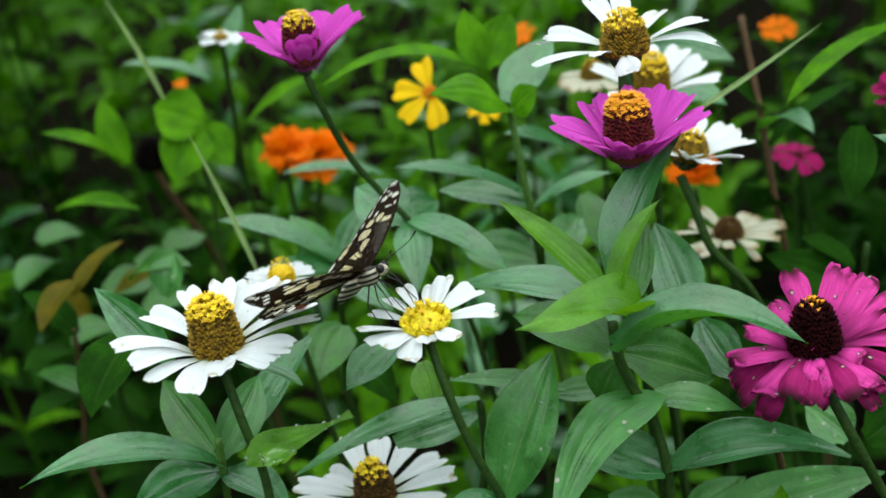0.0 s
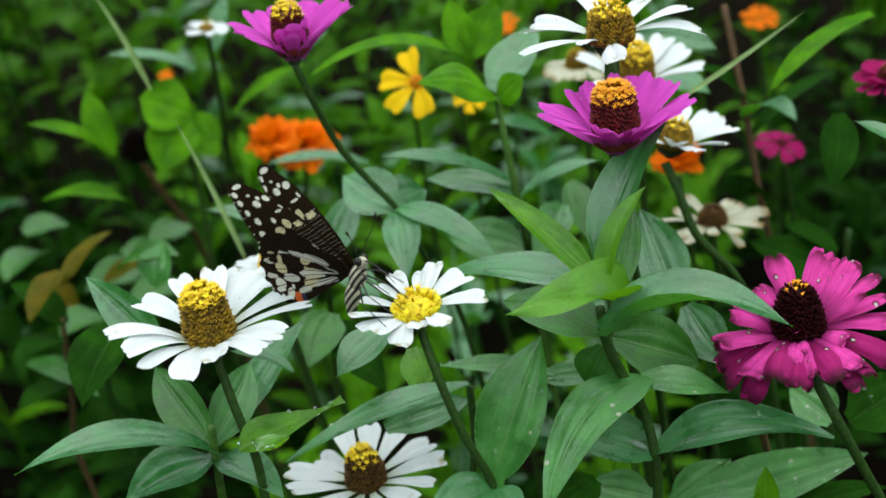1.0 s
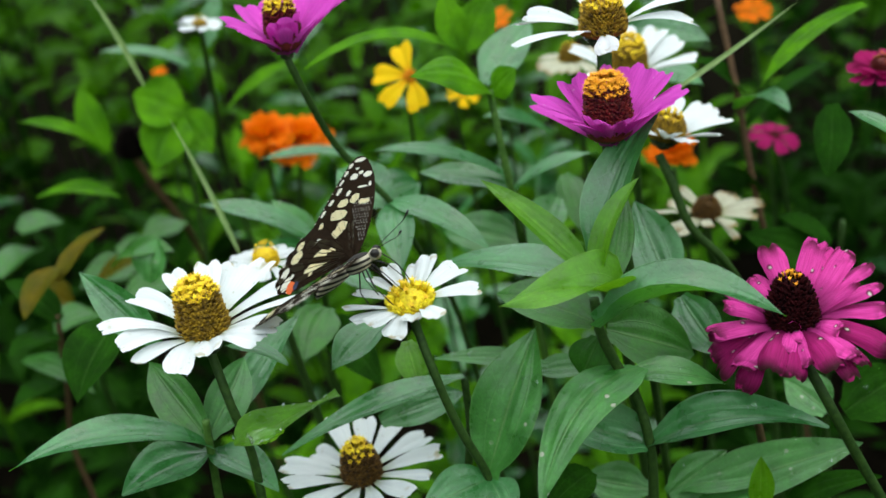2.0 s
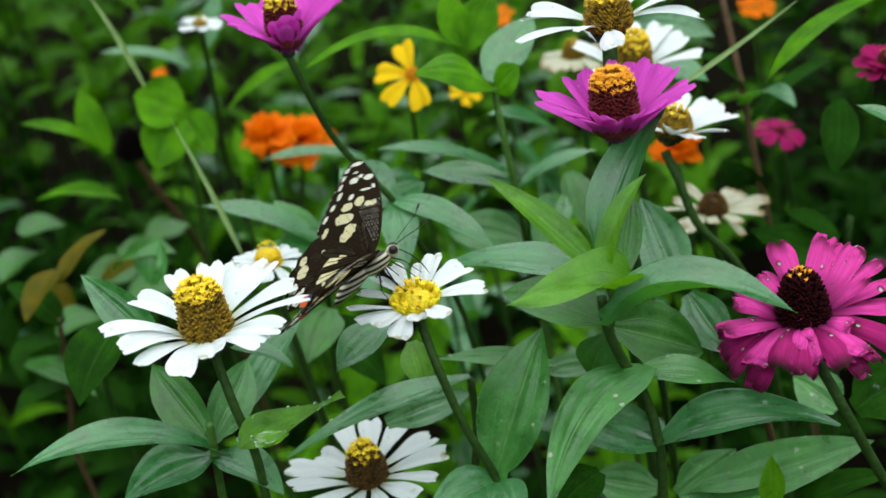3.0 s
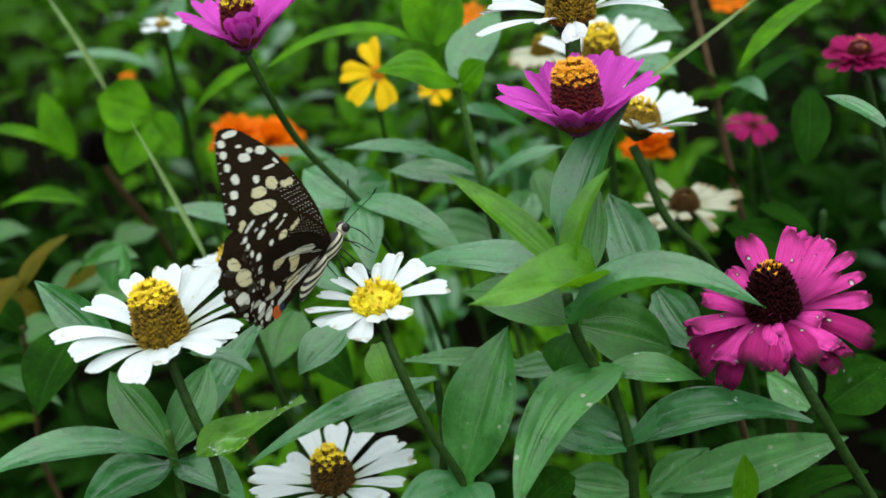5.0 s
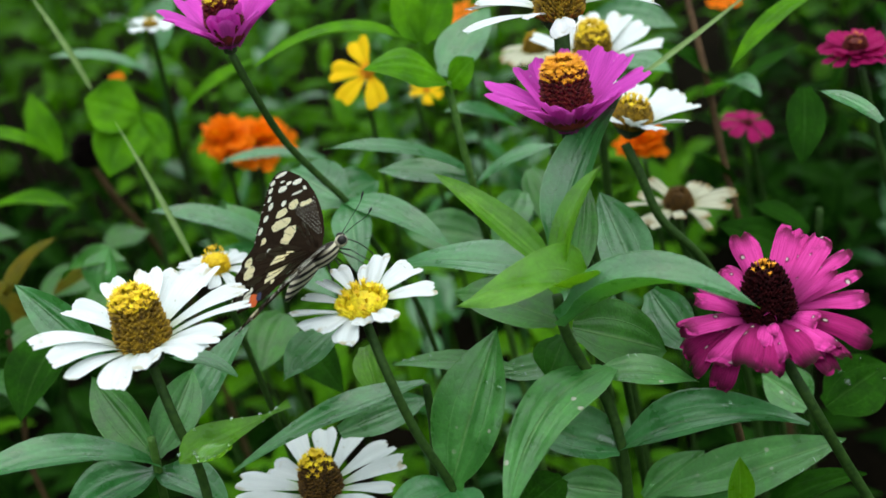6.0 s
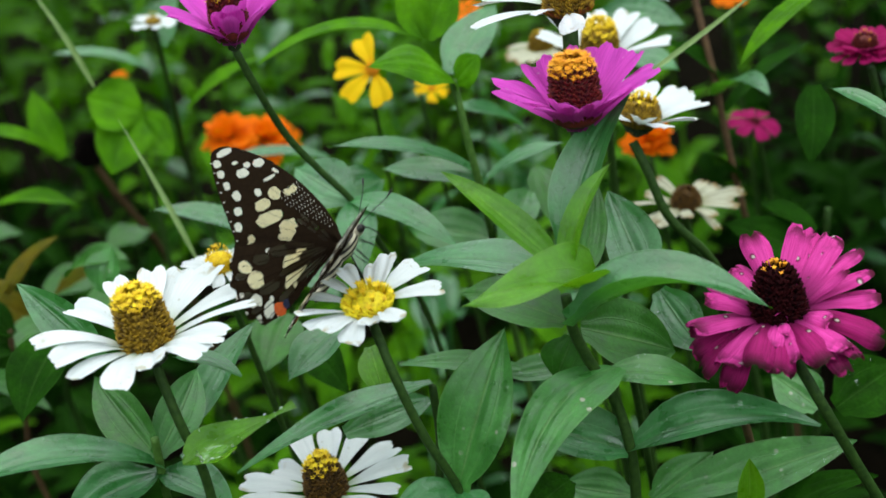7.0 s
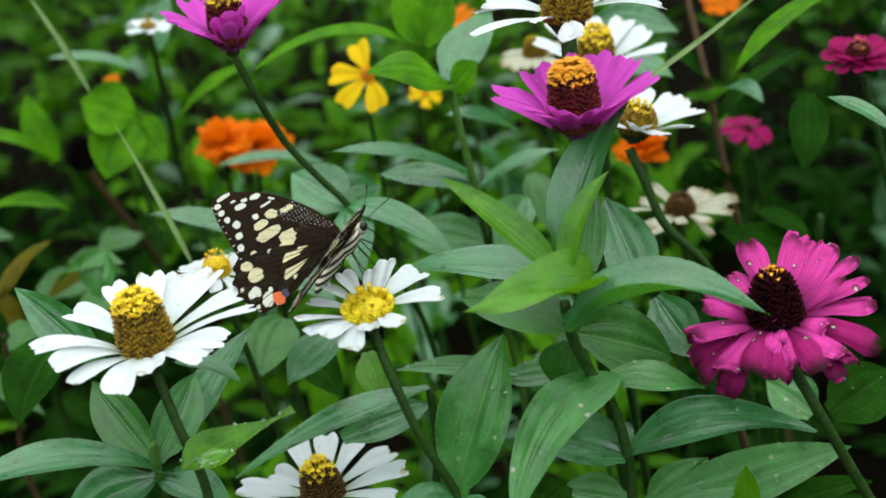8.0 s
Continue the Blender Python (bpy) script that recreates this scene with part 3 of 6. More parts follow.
def open_flower(parent, at, axis, radius, petals, mat, pwidth=0.6, lift=10, curl=-15, spin=0.0, seed=1, disc=None, label="", skip=()):
    """A simple flower of broad petals round a small centre."""
    root = parent.matrix_basis.translation
    z = Vector(axis).normalized()
    x = Vector((1, 0, 0)) - z * z.x
    x.normalize()
    m = Matrix((x, z.cross(x), z)).transposed().to_4x4()
    m.translation = Vector(at) - root
    r = radius * 0.16
    v, f = disc_pieces(r, r * 0.7, 2.0, 60, radius * 0.06, 0.0, 1.0, 0.5, seed)
    v2, f2 = tube([Vector((0, 0, r * 0.7 * k / 5)) for k in range(6)], [max(dome_point(k / 5, r, r * 0.7, 2.0)[0], 0.0003) for k in range(6)], 12)
    head = part("flower_head", mesh_of("flower_head", *joined([(v, f), (v2, f2)]), disc or GOLD), parent, label, m)
    for k in range(petals):
        if k in skip:
            continue
        me = petal_mesh("petal", radius * 0.9, pwidth * radius, mat, lift, curl, 0.8, 0.25, 0.25, seed * 31 + k)
        part("petal", me, head, "", pose(0, 0, (k % 2) * 0.0006, 0, 0, 360 / petals * k + spin) @ pose(r * 0.7, 0, 0))
    v, f = tube([Vector((0, 0, -radius * 0.25)), Vector((0, 0, -radius * 0.1)), Vector((0, 0, 0.0))], [radius * 0.03, radius * 0.12, radius * 0.13], 10)
    part("calyx", mesh_of("calyx", v, f, STEM), head)
    return head


def ruffled(parent, at, axis, radius, mat, seed=1, label=""):
    """A full, many-petalled pompon head."""
    root = parent.matrix_basis.translation
    z = Vector(axis).normalized()
    x = Vector((1, 0, 0)) - z * z.x
    x.normalize()
    m = Matrix((x, z.cross(x), z)).transposed().to_4x4()
    m.translation = Vector(at) - root
    v, f = tube([Vector((0, 0, radius * q)) for q in (-0.5, -0.3, 0.0, 0.15)], [radius * 0.08, radius * 0.26, radius * 0.3, radius * 0.1], 12)
    head = part("flower_head", mesh_of("flower_head", v, f, CALYX), parent, label, m)
    rng = random.Random(seed)
    for row, (count, lift) in enumerate(((11, 5), (10, 28), (9, 50), (7, 72))):
        me = [petal_mesh("petal", radius * (1.0 - 0.13 * row), radius * 0.66, mat, lift, -26 + 14 * q, 1.5, 0.5, 0.4, seed * 7 + row * 3 + q) for q in range(2)]
        for k in range(count):
            part("petal", me[k % 2], head, "", pose(0, 0, radius * 0.05 * row, 0, 0, 360 / count * k + row * 17 + rng.uniform(-8, 8)) @ pose(radius * 0.10, 0, 0, rng.uniform(-28, 28), rng.uniform(-16, 16)) @ Matrix.Scale(rng.uniform(0.75, 1.2), 4))
    return head


def ball_head(parent, at, r):
    """A shrivelled seed head of packed dry scales."""
    root = parent.matrix_basis.translation
    v, f = disc_pieces(r, r * 1.7, 2.2, 130, r * 0.35, 0.0, 1.0, 0.3, 9)
    v2, f2 = tube([Vector((0, 0, r * 1.7 * k / 8 - r * 0.4)) for k in range(9)], [r * 0.3] + [max(dome_point(k / 8, r, r * 1.7, 2.2)[0], 0.0003) for k in range(1, 9)], 12)
    part("flower_head", mesh_of("flower_head", *joined([(v, f), (v2, f2)]), BUDDARK), parent, "", Matrix.Translation(Vector(at) - root - Vector((0, 0, r * 0.8))))

# the coned white zinnia

thing = plant("zinnia", (0.0038, 0.0074, 0), "white zinnia with a tall coned yellow-brown disc on a bare stem", "flower", "zinnias in the bed")
stem(thing, [(0.0038, 0.0074, 0), (-0.0266, -0.0082, 0.2864), (-0.0637, -0.0272, 0.6365), (-0.0648, -0.0209, 0.6861), (-0.0652, -0.0184, 0.7055), (-0.0685, -0.0164, 0.724), (-0.0726, -0.0079, 0.7406)], 0.00157, 0.00147)
zinnia(thing, (-0.0726, -0.0079, 0.7466), (0, 0, 1), 0.0330, 0, WHITE, disc_r=0.232, disc_h=0.53, power=5, crown=0.90, stars=130, star=0.054, seed=3, lay=0.3, claw=0.30, rays=[(-157, 30.0, 12.1, 9.5, -50), (-147, 28.7, 8.6, 8, -35), (-128, 27.8, 6.5, 9, -35), (-104, 27.7, 4.1, 9.5, -25), (-74, 22.4, 5.3, 9.5, -30), (-46, 25.5, 5.2, 9, -35), (-23, 29.1, 7.2, 8.5, -30), (0, 33.5, 5.7, 8, -30), (34, 34.9, 2.8, 7.5, -25), (55, 32.7, 9.4, 9, -10), (77, 33.6, 5.3, 9, -15), (90, 32.4, 6.3, 9, -15), (115, 32.5, 5.6, 8, -20), (139, 32.6, 4.8, 9, -30)])

# the small white zinnia on which the butterfly feeds

thing = plant("zinnia", (0.0772, 0.0038, 0), "small white zinnia with a fresh yellow disc where a butterfly feeds", "flower", "zinnias in the bed")
stem(thing, [(0.0772, 0.0038, 0), (0.0483, -0.0073, 0.2807), (0.0129, -0.0208, 0.6237), (0.0105, -0.0237, 0.6735), (0.0099, -0.0246, 0.6872), (0.0022, -0.0245, 0.7099), (-0.0038, -0.0205, 0.7321), (-0.0072, -0.0122, 0.7440)], 0.00140, 0.00140)
zinnia(thing, (-0.0072, -0.0122, 0.75), (-0.10, -0.03, 1), 0.0207, 0, WHITE, disc_r=0.32, disc_h=0.30, power=2.4, crown=0.30, scale_mat=LEMON, floret_mat=FLORET, stars=18, star=0.095, seed=5, lay=0.3, scales=130, grain=0.10, rays=[(-155, 20.5, 7.9, 6.6, -15), (-150, 20.5, 4.5, 6.0, -15), (-133, 18.5, 4.1, 6.6, -20), (-113, 17.0, -0.2, 7.8, -25), (-89, 11.9, 1.5, 7.2, -25), (-58, 15.0, 0.5, 8.4, -25), (8, 22.0, -1.0, 7.8, -18), (41, 22.0, 1.0, 10.2, -12), (63, 20.7, 3.4, 7.2, -10), (81, 19.9, 2.2, 6.0, -10), (108, 18.5, 4.1, 6.0, -10), (129, 20.0, 1.2, 5.4, -15), (150, 21.0, 1.0, 6.0, -15)])
blade = leaf(thing, (0.0095, -0.0245, 0.6873), (0.0314, -0.0043, 0.7298), 0.0245, (-0.4, -0.62, 0.68), SPOTTED, arch=0.06, fold=0.12, broad=0.45)
water_drops(blade, 8, 9)
leaf(thing, (0.0098, -0.0248, 0.6868), (-0.0134, -0.0402, 0.6904), 0.0170, (-0, -0.65, 0.76), LEAF, arch=0.1, fold=0.1)
leaf(thing, (0.0103, -0.0249, 0.6867), (0.0143, -0.0443, 0.6832), 0.0143, (-0, -0.65, 0.76), LEAF, arch=0.1)
leaf(thing, (-0.0194, 0.022, 0.7225), (-0.0376, 0.0053, 0.7162), 0.0156, (-0.3, -0.46, 0.84), LEAF, arch=0.1, fold=0.1)
leaf(thing, (-0.0123, 0.0338, 0.7051), (-0.0096, 0.0183, 0.6934), 0.0120, (-0, -0.65, 0.76), YOUNG, arch=0.1)

# the low white zinnia

thing = plant("zinnia", (0.0311, 0.0447, 0), "low white zinnia with weathered petals and a brown disc", "flower", "zinnias in the bed")
stem(thing, [(0.0311, 0.0447, 0), (0.0047, 0.0302, 0.2683), (-0.0277, 0.0126, 0.5962), (-0.0326, 0.0127, 0.6459), (-0.0346, 0.0136, 0.6564)], 0.00186, 0.00158)
zinnia(thing, (-0.0346, 0.0136, 0.6624), (-0.022, -0.051, 1), 0.0305, 0, WHITE, disc_r=0.23, disc_h=0.52, power=2.6, crown=0.84, scale_mat=BROWNDISC, stars=44, seed=8, rays=[(-157, 29.2, 10.4, 9, -15), (-129, 26.7, 8.4, 9, -15), (-102, 27.3, 6.4, 9, -15), (-74, 27.6, 4.6, 9, -15), (-46, 25.7, 3.8, 8.5, -15), (-17, 25.9, 1.9, 7.5, -15), (5, 30.1, 2.0, 8.5, -18), (35, 32.0, -0.8, 9.5, -15), (62, 31.0, 0.1, 8.5, -12), (83, 31.0, 1.8, 9, -12), (112, 30.6, 4.8, 9, -12), (132, 28.9, -2.9, 9, -15), (161, 32.0, -0.5, 9.5, -15)])

# the tall white zinnia

thing = plant("zinnia", (0.1464, 0.1232, 0), "tall white zinnia with a yellow-green coned disc", "flower", "zinnias in the bed")
stem(thing, [(0.1464, 0.1232, 0), (0.1141, 0.1038, 0.3018), (0.0746, 0.08, 0.6707), (0.0707, 0.0627, 0.7175), (0.0668, 0.0457, 0.7635), (0.066, 0.0452, 0.7929), (0.0668, 0.0491, 0.8011)], 0.00253, 0.00253)
zinnia(thing, (0.0668, 0.0491, 0.8071), (-0.03, 0.03, 1), 0.0299, 0, WHITE, disc_r=0.25, disc_h=0.42, power=2.8, crown=0.70, stars=50, seed=11, rays=[(-170, 31.0, 0.4, 6, -25), (-136, 16.6, 3.8, 6, -40), (-97, 16.9, -1.6, 8.5, -45), (10, 31.7, -4.3, 8, -30), (18, 31.0, 1.7, 8, -20), (57, 29.7, 4.5, 8.5, -10), (83, 27.1, 10.4, 7, -8), (103, 29.0, 11.0, 8, -10), (137, 30.7, 4.1, 8, -20), (153, 30.9, 2.6, 7.5, -30)])

# the cupped orchid zinnia with a golden crown

thing = plant("zinnia", (0.1445, 0.0913, 0), "orchid-pink zinnia with cupped petals and a maroon disc crowned gold", "flower", "zinnias in the bed")
stem(thing, [(0.1445, 0.0913, 0), (0.1135, 0.0649, 0.3077), (0.0756, 0.0326, 0.6838), (0.0681, 0.028, 0.733), (0.0631, 0.0251, 0.7656), (0.0626, 0.0220, 0.7768)], 0.00154, 0.00131)
zinnia(thing, (0.0626, 0.022, 0.7828), (-0.03, 0, 1), 0.0272, 0, ORCHID, disc_r=0.285, disc_h=0.68, power=6, crown=0.92, scale_mat=MAROON, floret_mat=GOLD, stars=200, seed=13, foot=0.28, sit=-0.12, claw=0.7, rays=[(-171, 23.9, 14.5, 9.2, -25), (-149, 23.6, 13.2, 8.0, -30), (-135, 19.9, 13.4, 9.2, -25), (-119, 14.5, 12.3, 9.2, -25), (-94, 13.7, 10.1, 10.3, -20), (-69, 15.4, 11.1, 9.8, -25), (-53, 20.7, 12.2, 9.2, -25), (-33, 23.9, 14.6, 10.3, -20), (5, 25.9, 10.7, 10.3, -25), (20, 25.1, 12.4, 10.3, -15), (40, 25.2, 12.3, 11.5, -10), (58, 25.7, 11.1, 11.5, -10), (75, 24.3, 11.7, 11.5, -10), (96, 25.3, 9.5, 11.5, -12), (116, 26.6, 8.8, 11.5, -15), (134, 26.8, 8.0, 10.3, -20)])

# the orchid zinnia on a long leaning stem

thing = plant("zinnia", (0.0633, 0.1602, 0), "orchid-pink zinnia with an orange-crowned maroon disc on a long stem", "flower", "zinnias in the bed")
stem(thing, [(0.0633, 0.1602, 0), (0.039, 0.1459, 0.2927), (0.0093, 0.1285, 0.6505), (-0.0053, 0.1163, 0.6968), (-0.0134, 0.1094, 0.7227), (-0.0222, 0.1086, 0.7365), (-0.0318, 0.1058, 0.7542), (-0.0385, 0.0981, 0.7786), (-0.0426, 0.0972, 0.7934)], 0.00123, 0.00142)
zinnia(thing, (-0.0426, 0.0972, 0.7994), (0, 0, 1), 0.0246, 0, ORCHID, disc_r=0.27, disc_h=0.70, power=4, crown=0.86, scale_mat=MAROON, floret_mat=FLORET, stars=80, seed=17, foot=0.28, sit=-0.12, claw=0.7, rays=[(-160, 21.2, 15.0, 11.2, -25), (-138, 22.4, 13.2, 11.2, -25), (-133, 15.6, 9.0, 9.8, -25), (-108, 11.7, 11.0, 9.8, -20), (-79, 9.4, 11.7, 11.2, -20), (-51, 11.0, 12.9, 11.2, -20), (-24, 17.1, 10.4, 11.2, -20), (12, 25.0, 11.6, 11.2, -20), (24, 21.3, 14.9, 11.2, -15), (64, 22.2, 11.6, 12.6, -10), (87, 22.5, 10.9, 12.6, -10), (112, 23.1, 9.6, 12.6, -10), (135, 23.5, 11.1, 12.6, -15)])
blade = leaf(thing, (-0.0134, 0.1094, 0.7227), (0.024, 0.0773, 0.7125), 0.0129, (-0.08, -0.18, 0.98), LEAF, arch=0.14, fold=0.12)
water_drops(blade, 6, 31)
leaf(thing, (-0.0134, 0.1096, 0.7231), (-0.0339, 0.131, 0.7299), 0.0232, (-0, -0.65, 0.76), LEAF, arch=0.06, fold=0.1)
leaf(thing, (-0.0161, 0.1211, 0.7202), (-0.0004, 0.1327, 0.7177), 0.0189, (-0, -0.65, 0.76), LEAF, arch=0.06, fold=0.1)
leaf(thing, (-0.0129, 0.109, 0.722), (-0.0116, 0.0686, 0.7125), 0.0155, (-0, -0.65, 0.76), LEAF, arch=0.1)

# the full magenta zinnia

thing = plant("zinnia", (0.2085, 0.009, 0), "double magenta zinnia with weathered petals and a near-black disc", "flower", "zinnias in the bed")
stem(thing, [(0.2085, 0.009, 0), (0.1889, -0.0072, 0.2736), (0.1648, -0.0269, 0.608), (0.1432, -0.0268, 0.653), (0.1323, -0.0268, 0.6758), (0.1212, -0.0258, 0.7001), (0.1130, -0.0117, 0.7182)], 0.00171, 0.00171)
upper = [(-4, 21.8, 11.0, 4, -10), (2, 30.9, -2.7, 9.5, -20), (5, 30.6, 4.9, 8, -20), (21, 31.6, 9.5, 8, -20), (30, 30.4, 10.1, 10, -15), (50, 28.9, 11.3, 7, -8), (63, 28.8, 14.0, 9.5, -8), (82, 27.7, 11.5, 9, -12), (97, 24.5, 5.0, 6.5, -15), (108, 23.7, 3.8, 6, -15), (131, 24.9, 2.1, 6, -20), (175, 23.9, 10.2, 7, -20)]
middle = [(-170, 27.9, 1.8, 9.6, -30), (-148, 25.9, -2.8, 12.0, -35), (-123, 18.7, -3.1, 11.4, -55), (-105, 8.9, 4.5, 4.8, -30), (-99, 21.9, -2.3, 9.6, -45), (-84, 13.9, -1.8, 10.3, -50), (-76, 24.9, -2.7, 10.9, -40), (-58, 27.0, 0.9, 10.9, -30), (-42, 16.6, 3.7, 9.1, -40), (178, 27.7, 3.9, 7.2, -20)]
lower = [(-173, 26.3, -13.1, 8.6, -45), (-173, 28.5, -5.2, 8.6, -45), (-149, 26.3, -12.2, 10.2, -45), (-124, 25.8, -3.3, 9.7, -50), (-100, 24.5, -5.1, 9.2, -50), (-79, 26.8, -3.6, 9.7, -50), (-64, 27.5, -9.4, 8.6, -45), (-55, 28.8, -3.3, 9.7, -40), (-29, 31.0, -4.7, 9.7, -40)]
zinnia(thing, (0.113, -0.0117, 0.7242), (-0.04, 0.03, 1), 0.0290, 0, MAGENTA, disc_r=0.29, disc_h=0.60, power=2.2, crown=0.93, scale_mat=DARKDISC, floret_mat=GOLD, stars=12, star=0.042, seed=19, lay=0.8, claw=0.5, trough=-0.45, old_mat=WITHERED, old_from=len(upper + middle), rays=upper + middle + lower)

# white zinnia half hidden behind the orchid one

thing = plant("zinnia", (0.1975, 0.1433, 0), "white zinnia half hidden behind a pink one, beginning to fade", "flower", "zinnias in the bed")
stem(thing, [(0.1975, 0.1433, 0), (0.1767, 0.124, 0.282), (0.1512, 0.1004, 0.6267), (0.1277, 0.0921, 0.67), (0.1185, 0.0888, 0.6871), (0.1052, 0.09, 0.7043), (0.0992, 0.0962, 0.7224), (0.0956, 0.1018, 0.7322)], 0.00152, 0.00187)
zinnia(thing, (0.0991, 0.1056, 0.7388), (0.224, 0.029, 0.974), 0.0272, 12, WHITE, lift=30, curl=-16, spin=10, pwidth=0.36, disc_r=0.28, disc_h=0.36, crown=0.75, stars=24, seed=23, floret_mat=FLORET)

# white zinnia behind the tall one

thing = plant("zinnia", (0.1693, 0.2175, 0), "white zinnia with a golden disc standing behind another", "flower", "zinnias in the bed")
stem(thing, [(0.1693, 0.2175, 0), (0.1418, 0.2096, 0.2653), (0.1083, 0.1999, 0.5897), (0.1054, 0.192, 0.6389), (0.1, 0.1777, 0.7275)], 0.00225, 0.00191)
zinnia(thing, (0.0978, 0.1713, 0.7391), (0.047, -0.086, 0.995), 0.0300, 10, WHITE, lift=30, curl=-14, spin=12, pwidth=0.40, disc_r=0.27, disc_h=0.56, power=4, crown=0.75, scale_mat=SCALE, floret_mat=FLORET, stars=90, seed=29, gaps=((0, 5), (0, 8)))

thing = plant("zinnia", (0.1562, 0.3033, 0), "faded cream zinnia in the shade behind the white ones", "flower", "zinnias in the bed")
stem(thing, [(0.1562, 0.3033, 0), (0.1291, 0.2936, 0.264), (0.096, 0.2816, 0.5867), (0.0925, 0.2779, 0.6365), (0.0879, 0.2728, 0.7034)], 0.00190, 0.00161)
zinnia(thing, (0.087, 0.2752, 0.7074), (0, 0, 1), 0.0179, 12, AGED, lift=0, curl=-20, pwidth=0.4, disc_r=0.35, disc_h=0.5, crown=0.8, stars=12, seed=31)

# the fading zinnia

thing = plant("zinnia", (0.217, 0.2231, 0), "fading cream zinnia with a dark brown disc and browned petals", "flower", "zinnias in the bed")
stem(thing, [(0.217, 0.2231, 0), (0.1947, 0.2023, 0.2488), (0.1673, 0.1769, 0.5529), (0.1499, 0.169, 0.5991), (0.1324, 0.1611, 0.6458), (0.1302, 0.1626, 0.6637)], 0.00225, 0.00191)
zinnia(thing, (0.1303, 0.1609, 0.6682), (0, -0.066, 0.998), 0.0241, 19, AGED, lift=14, curl=-22, spin=5, pwidth=0.24, disc_r=0.27, disc_h=0.34, power=2.4, crown=0.9, scale_mat=BROWNDISC, floret_mat=BROWNDISC, stars=8, seed=37, jitter=12, stretch=0.26, lay=0.7, gaps=((0, 4), (0, 14)))

# small white flower head far back, and one behind the coned zinnia

thing = plant("zinnia", (0.0077, 0.1113, 0), "white zinnia behind the coned one, seen over its petals", "flower", "zinnias in the bed")
stem(thing, [(0.0077, 0.1113, 0), (-0.0204, 0.1, 0.2832), (-0.0548, 0.0861, 0.6292), (-0.0602, 0.0841, 0.6789), (-0.064, 0.0827, 0.7142)], 0.00137, 0.00116)
zinnia(thing, (-0.0636, 0.0807, 0.7184), (0.1, -0.007, 0.995), 0.0139, 13, WHITE, lift=6, curl=-14, pwidth=0.36, disc_r=0.36, disc_h=0.6, power=3.5, crown=0.5, scale_mat=FLORET, stars=50, seed=41)

thing = plant("zinnia", (-0.0557, 0.405, 0), "small white zinnia far back in the bed", "flower", "zinnias in the bed")
stem(thing, [(-0.0557, 0.405, 0), (-0.0847, 0.3868, 0.2832), (-0.1202, 0.3646, 0.6292), (-0.1156, 0.3433, 0.6742), (-0.1092, 0.3138, 0.7366)], 0.00167, 0.00142)
zinnia(thing, (-0.1095, 0.3151, 0.7387), (0.1, -0.007, 0.995), 0.0123, 10, WHITE, lift=10, curl=-14, pwidth=0.5, disc_r=0.3, disc_h=0.5, crown=0.3, stars=16, seed=43)

# the leafy shoot in the middle of the bed

thing = plant("leafy_shoot", (0.1315, 0.0051, 0), "leafy zinnia shoot with bright young leaves at its tip", "plant")
stem(thing, [(0.1315, 0.0051, 0), (0.1015, -0.009, 0.275), (0.0647, -0.0263, 0.6111), (0.0645, -0.0223, 0.661), (0.0643, -0.0202, 0.6873), (0.0614, -0.0151, 0.7036), (0.0545, -0.0144, 0.72), (0.0503, -0.0154, 0.7333), (0.0494, -0.0137, 0.7439)], 0.00178, 0.00165)
leaf(thing, (0.0485, -0.0094, 0.752), (0.0195, 0.0158, 0.7754), 0.0100, (-0.2, -0.2, 0.96), YOUNG, arch=0.08, fold=0.35, droop=0.05, broad=0.36)
leaf(thing, (0.0511, -0.0119, 0.7505), (0.0684, 0.0029, 0.7758), 0.0096, (-0.72, -0.45, 0.53), YOUNG, arch=0.14, fold=0.35, broad=0.36)
leaf(thing, (0.0554, -0.0103, 0.7467), (0.0651, 0.0139, 0.7671), 0.0095, (0.31, -0.74, 0.6), DIMLEAF, arch=0.05, fold=0.3, broad=0.38)
leaf(thing, (0.0523, -0.0, 0.7509), (0.0815, 0.0276, 0.7881), 0.0172, (-0.65, -0.51, 0.56), LEAF, arch=0.12, fold=0.25, broad=0.40)
leaf(thing, (0.0571, -0.0157, 0.7462), (0.0186, -0.0337, 0.7592), 0.0185, (0.05, -0.1, 1), YOUNG, arch=0.10, fold=1.5, unfold=1.7, droop=0.1, broad=0.30)
leaf(thing, (0.0492, -0.0219, 0.7385), (0.1034, -0.0357, 0.7436), 0.0180, (0.17, -0.02, 0.99), LEAF, arch=0.22, fold=1.3, unfold=1.05, droop=0.05, broad=0.45)
# lies under the upper leaves; the dimmed colour supplies its shade
leaf(thing, (0.0494, -0.0126, 0.7343), (0.02, 0.0089, 0.7366), 0.0190, (0.07, -0.45, 0.89), DIMLEAF, arch=0.05, fold=0.2, droop=0.1, broad=0.40)
leaf(thing, (0.0491, 0.0078, 0.7396), (0.0033, 0.0381, 0.7318), 0.0180, (0.12, -0.15, 0.98), LEAF, arch=0.10, fold=0.1, broad=0.40)
leaf(thing, (0.0546, -0.0031, 0.7244), (0.0866, 0.0094, 0.7007), 0.0244, (0.32, -0.62, 0.72), DIMLEAF, arch=0.06, fold=0.15)
leaf(thing, (0.051, -0.0074, 0.7246), (0.0447, -0.0072, 0.7098), 0.0146, (-0, -0.65, 0.76), DIMLEAF, arch=0.1)
blade = leaf(thing, (0.0632, -0.0128, 0.7152), (0.0237, -0.0534, 0.6978), 0.0218, (-0.4, -0.26, 0.88), SPOTTED, arch=0.22, fold=-0.12, broad=0.36)
water_drops(blade, 8, 76)
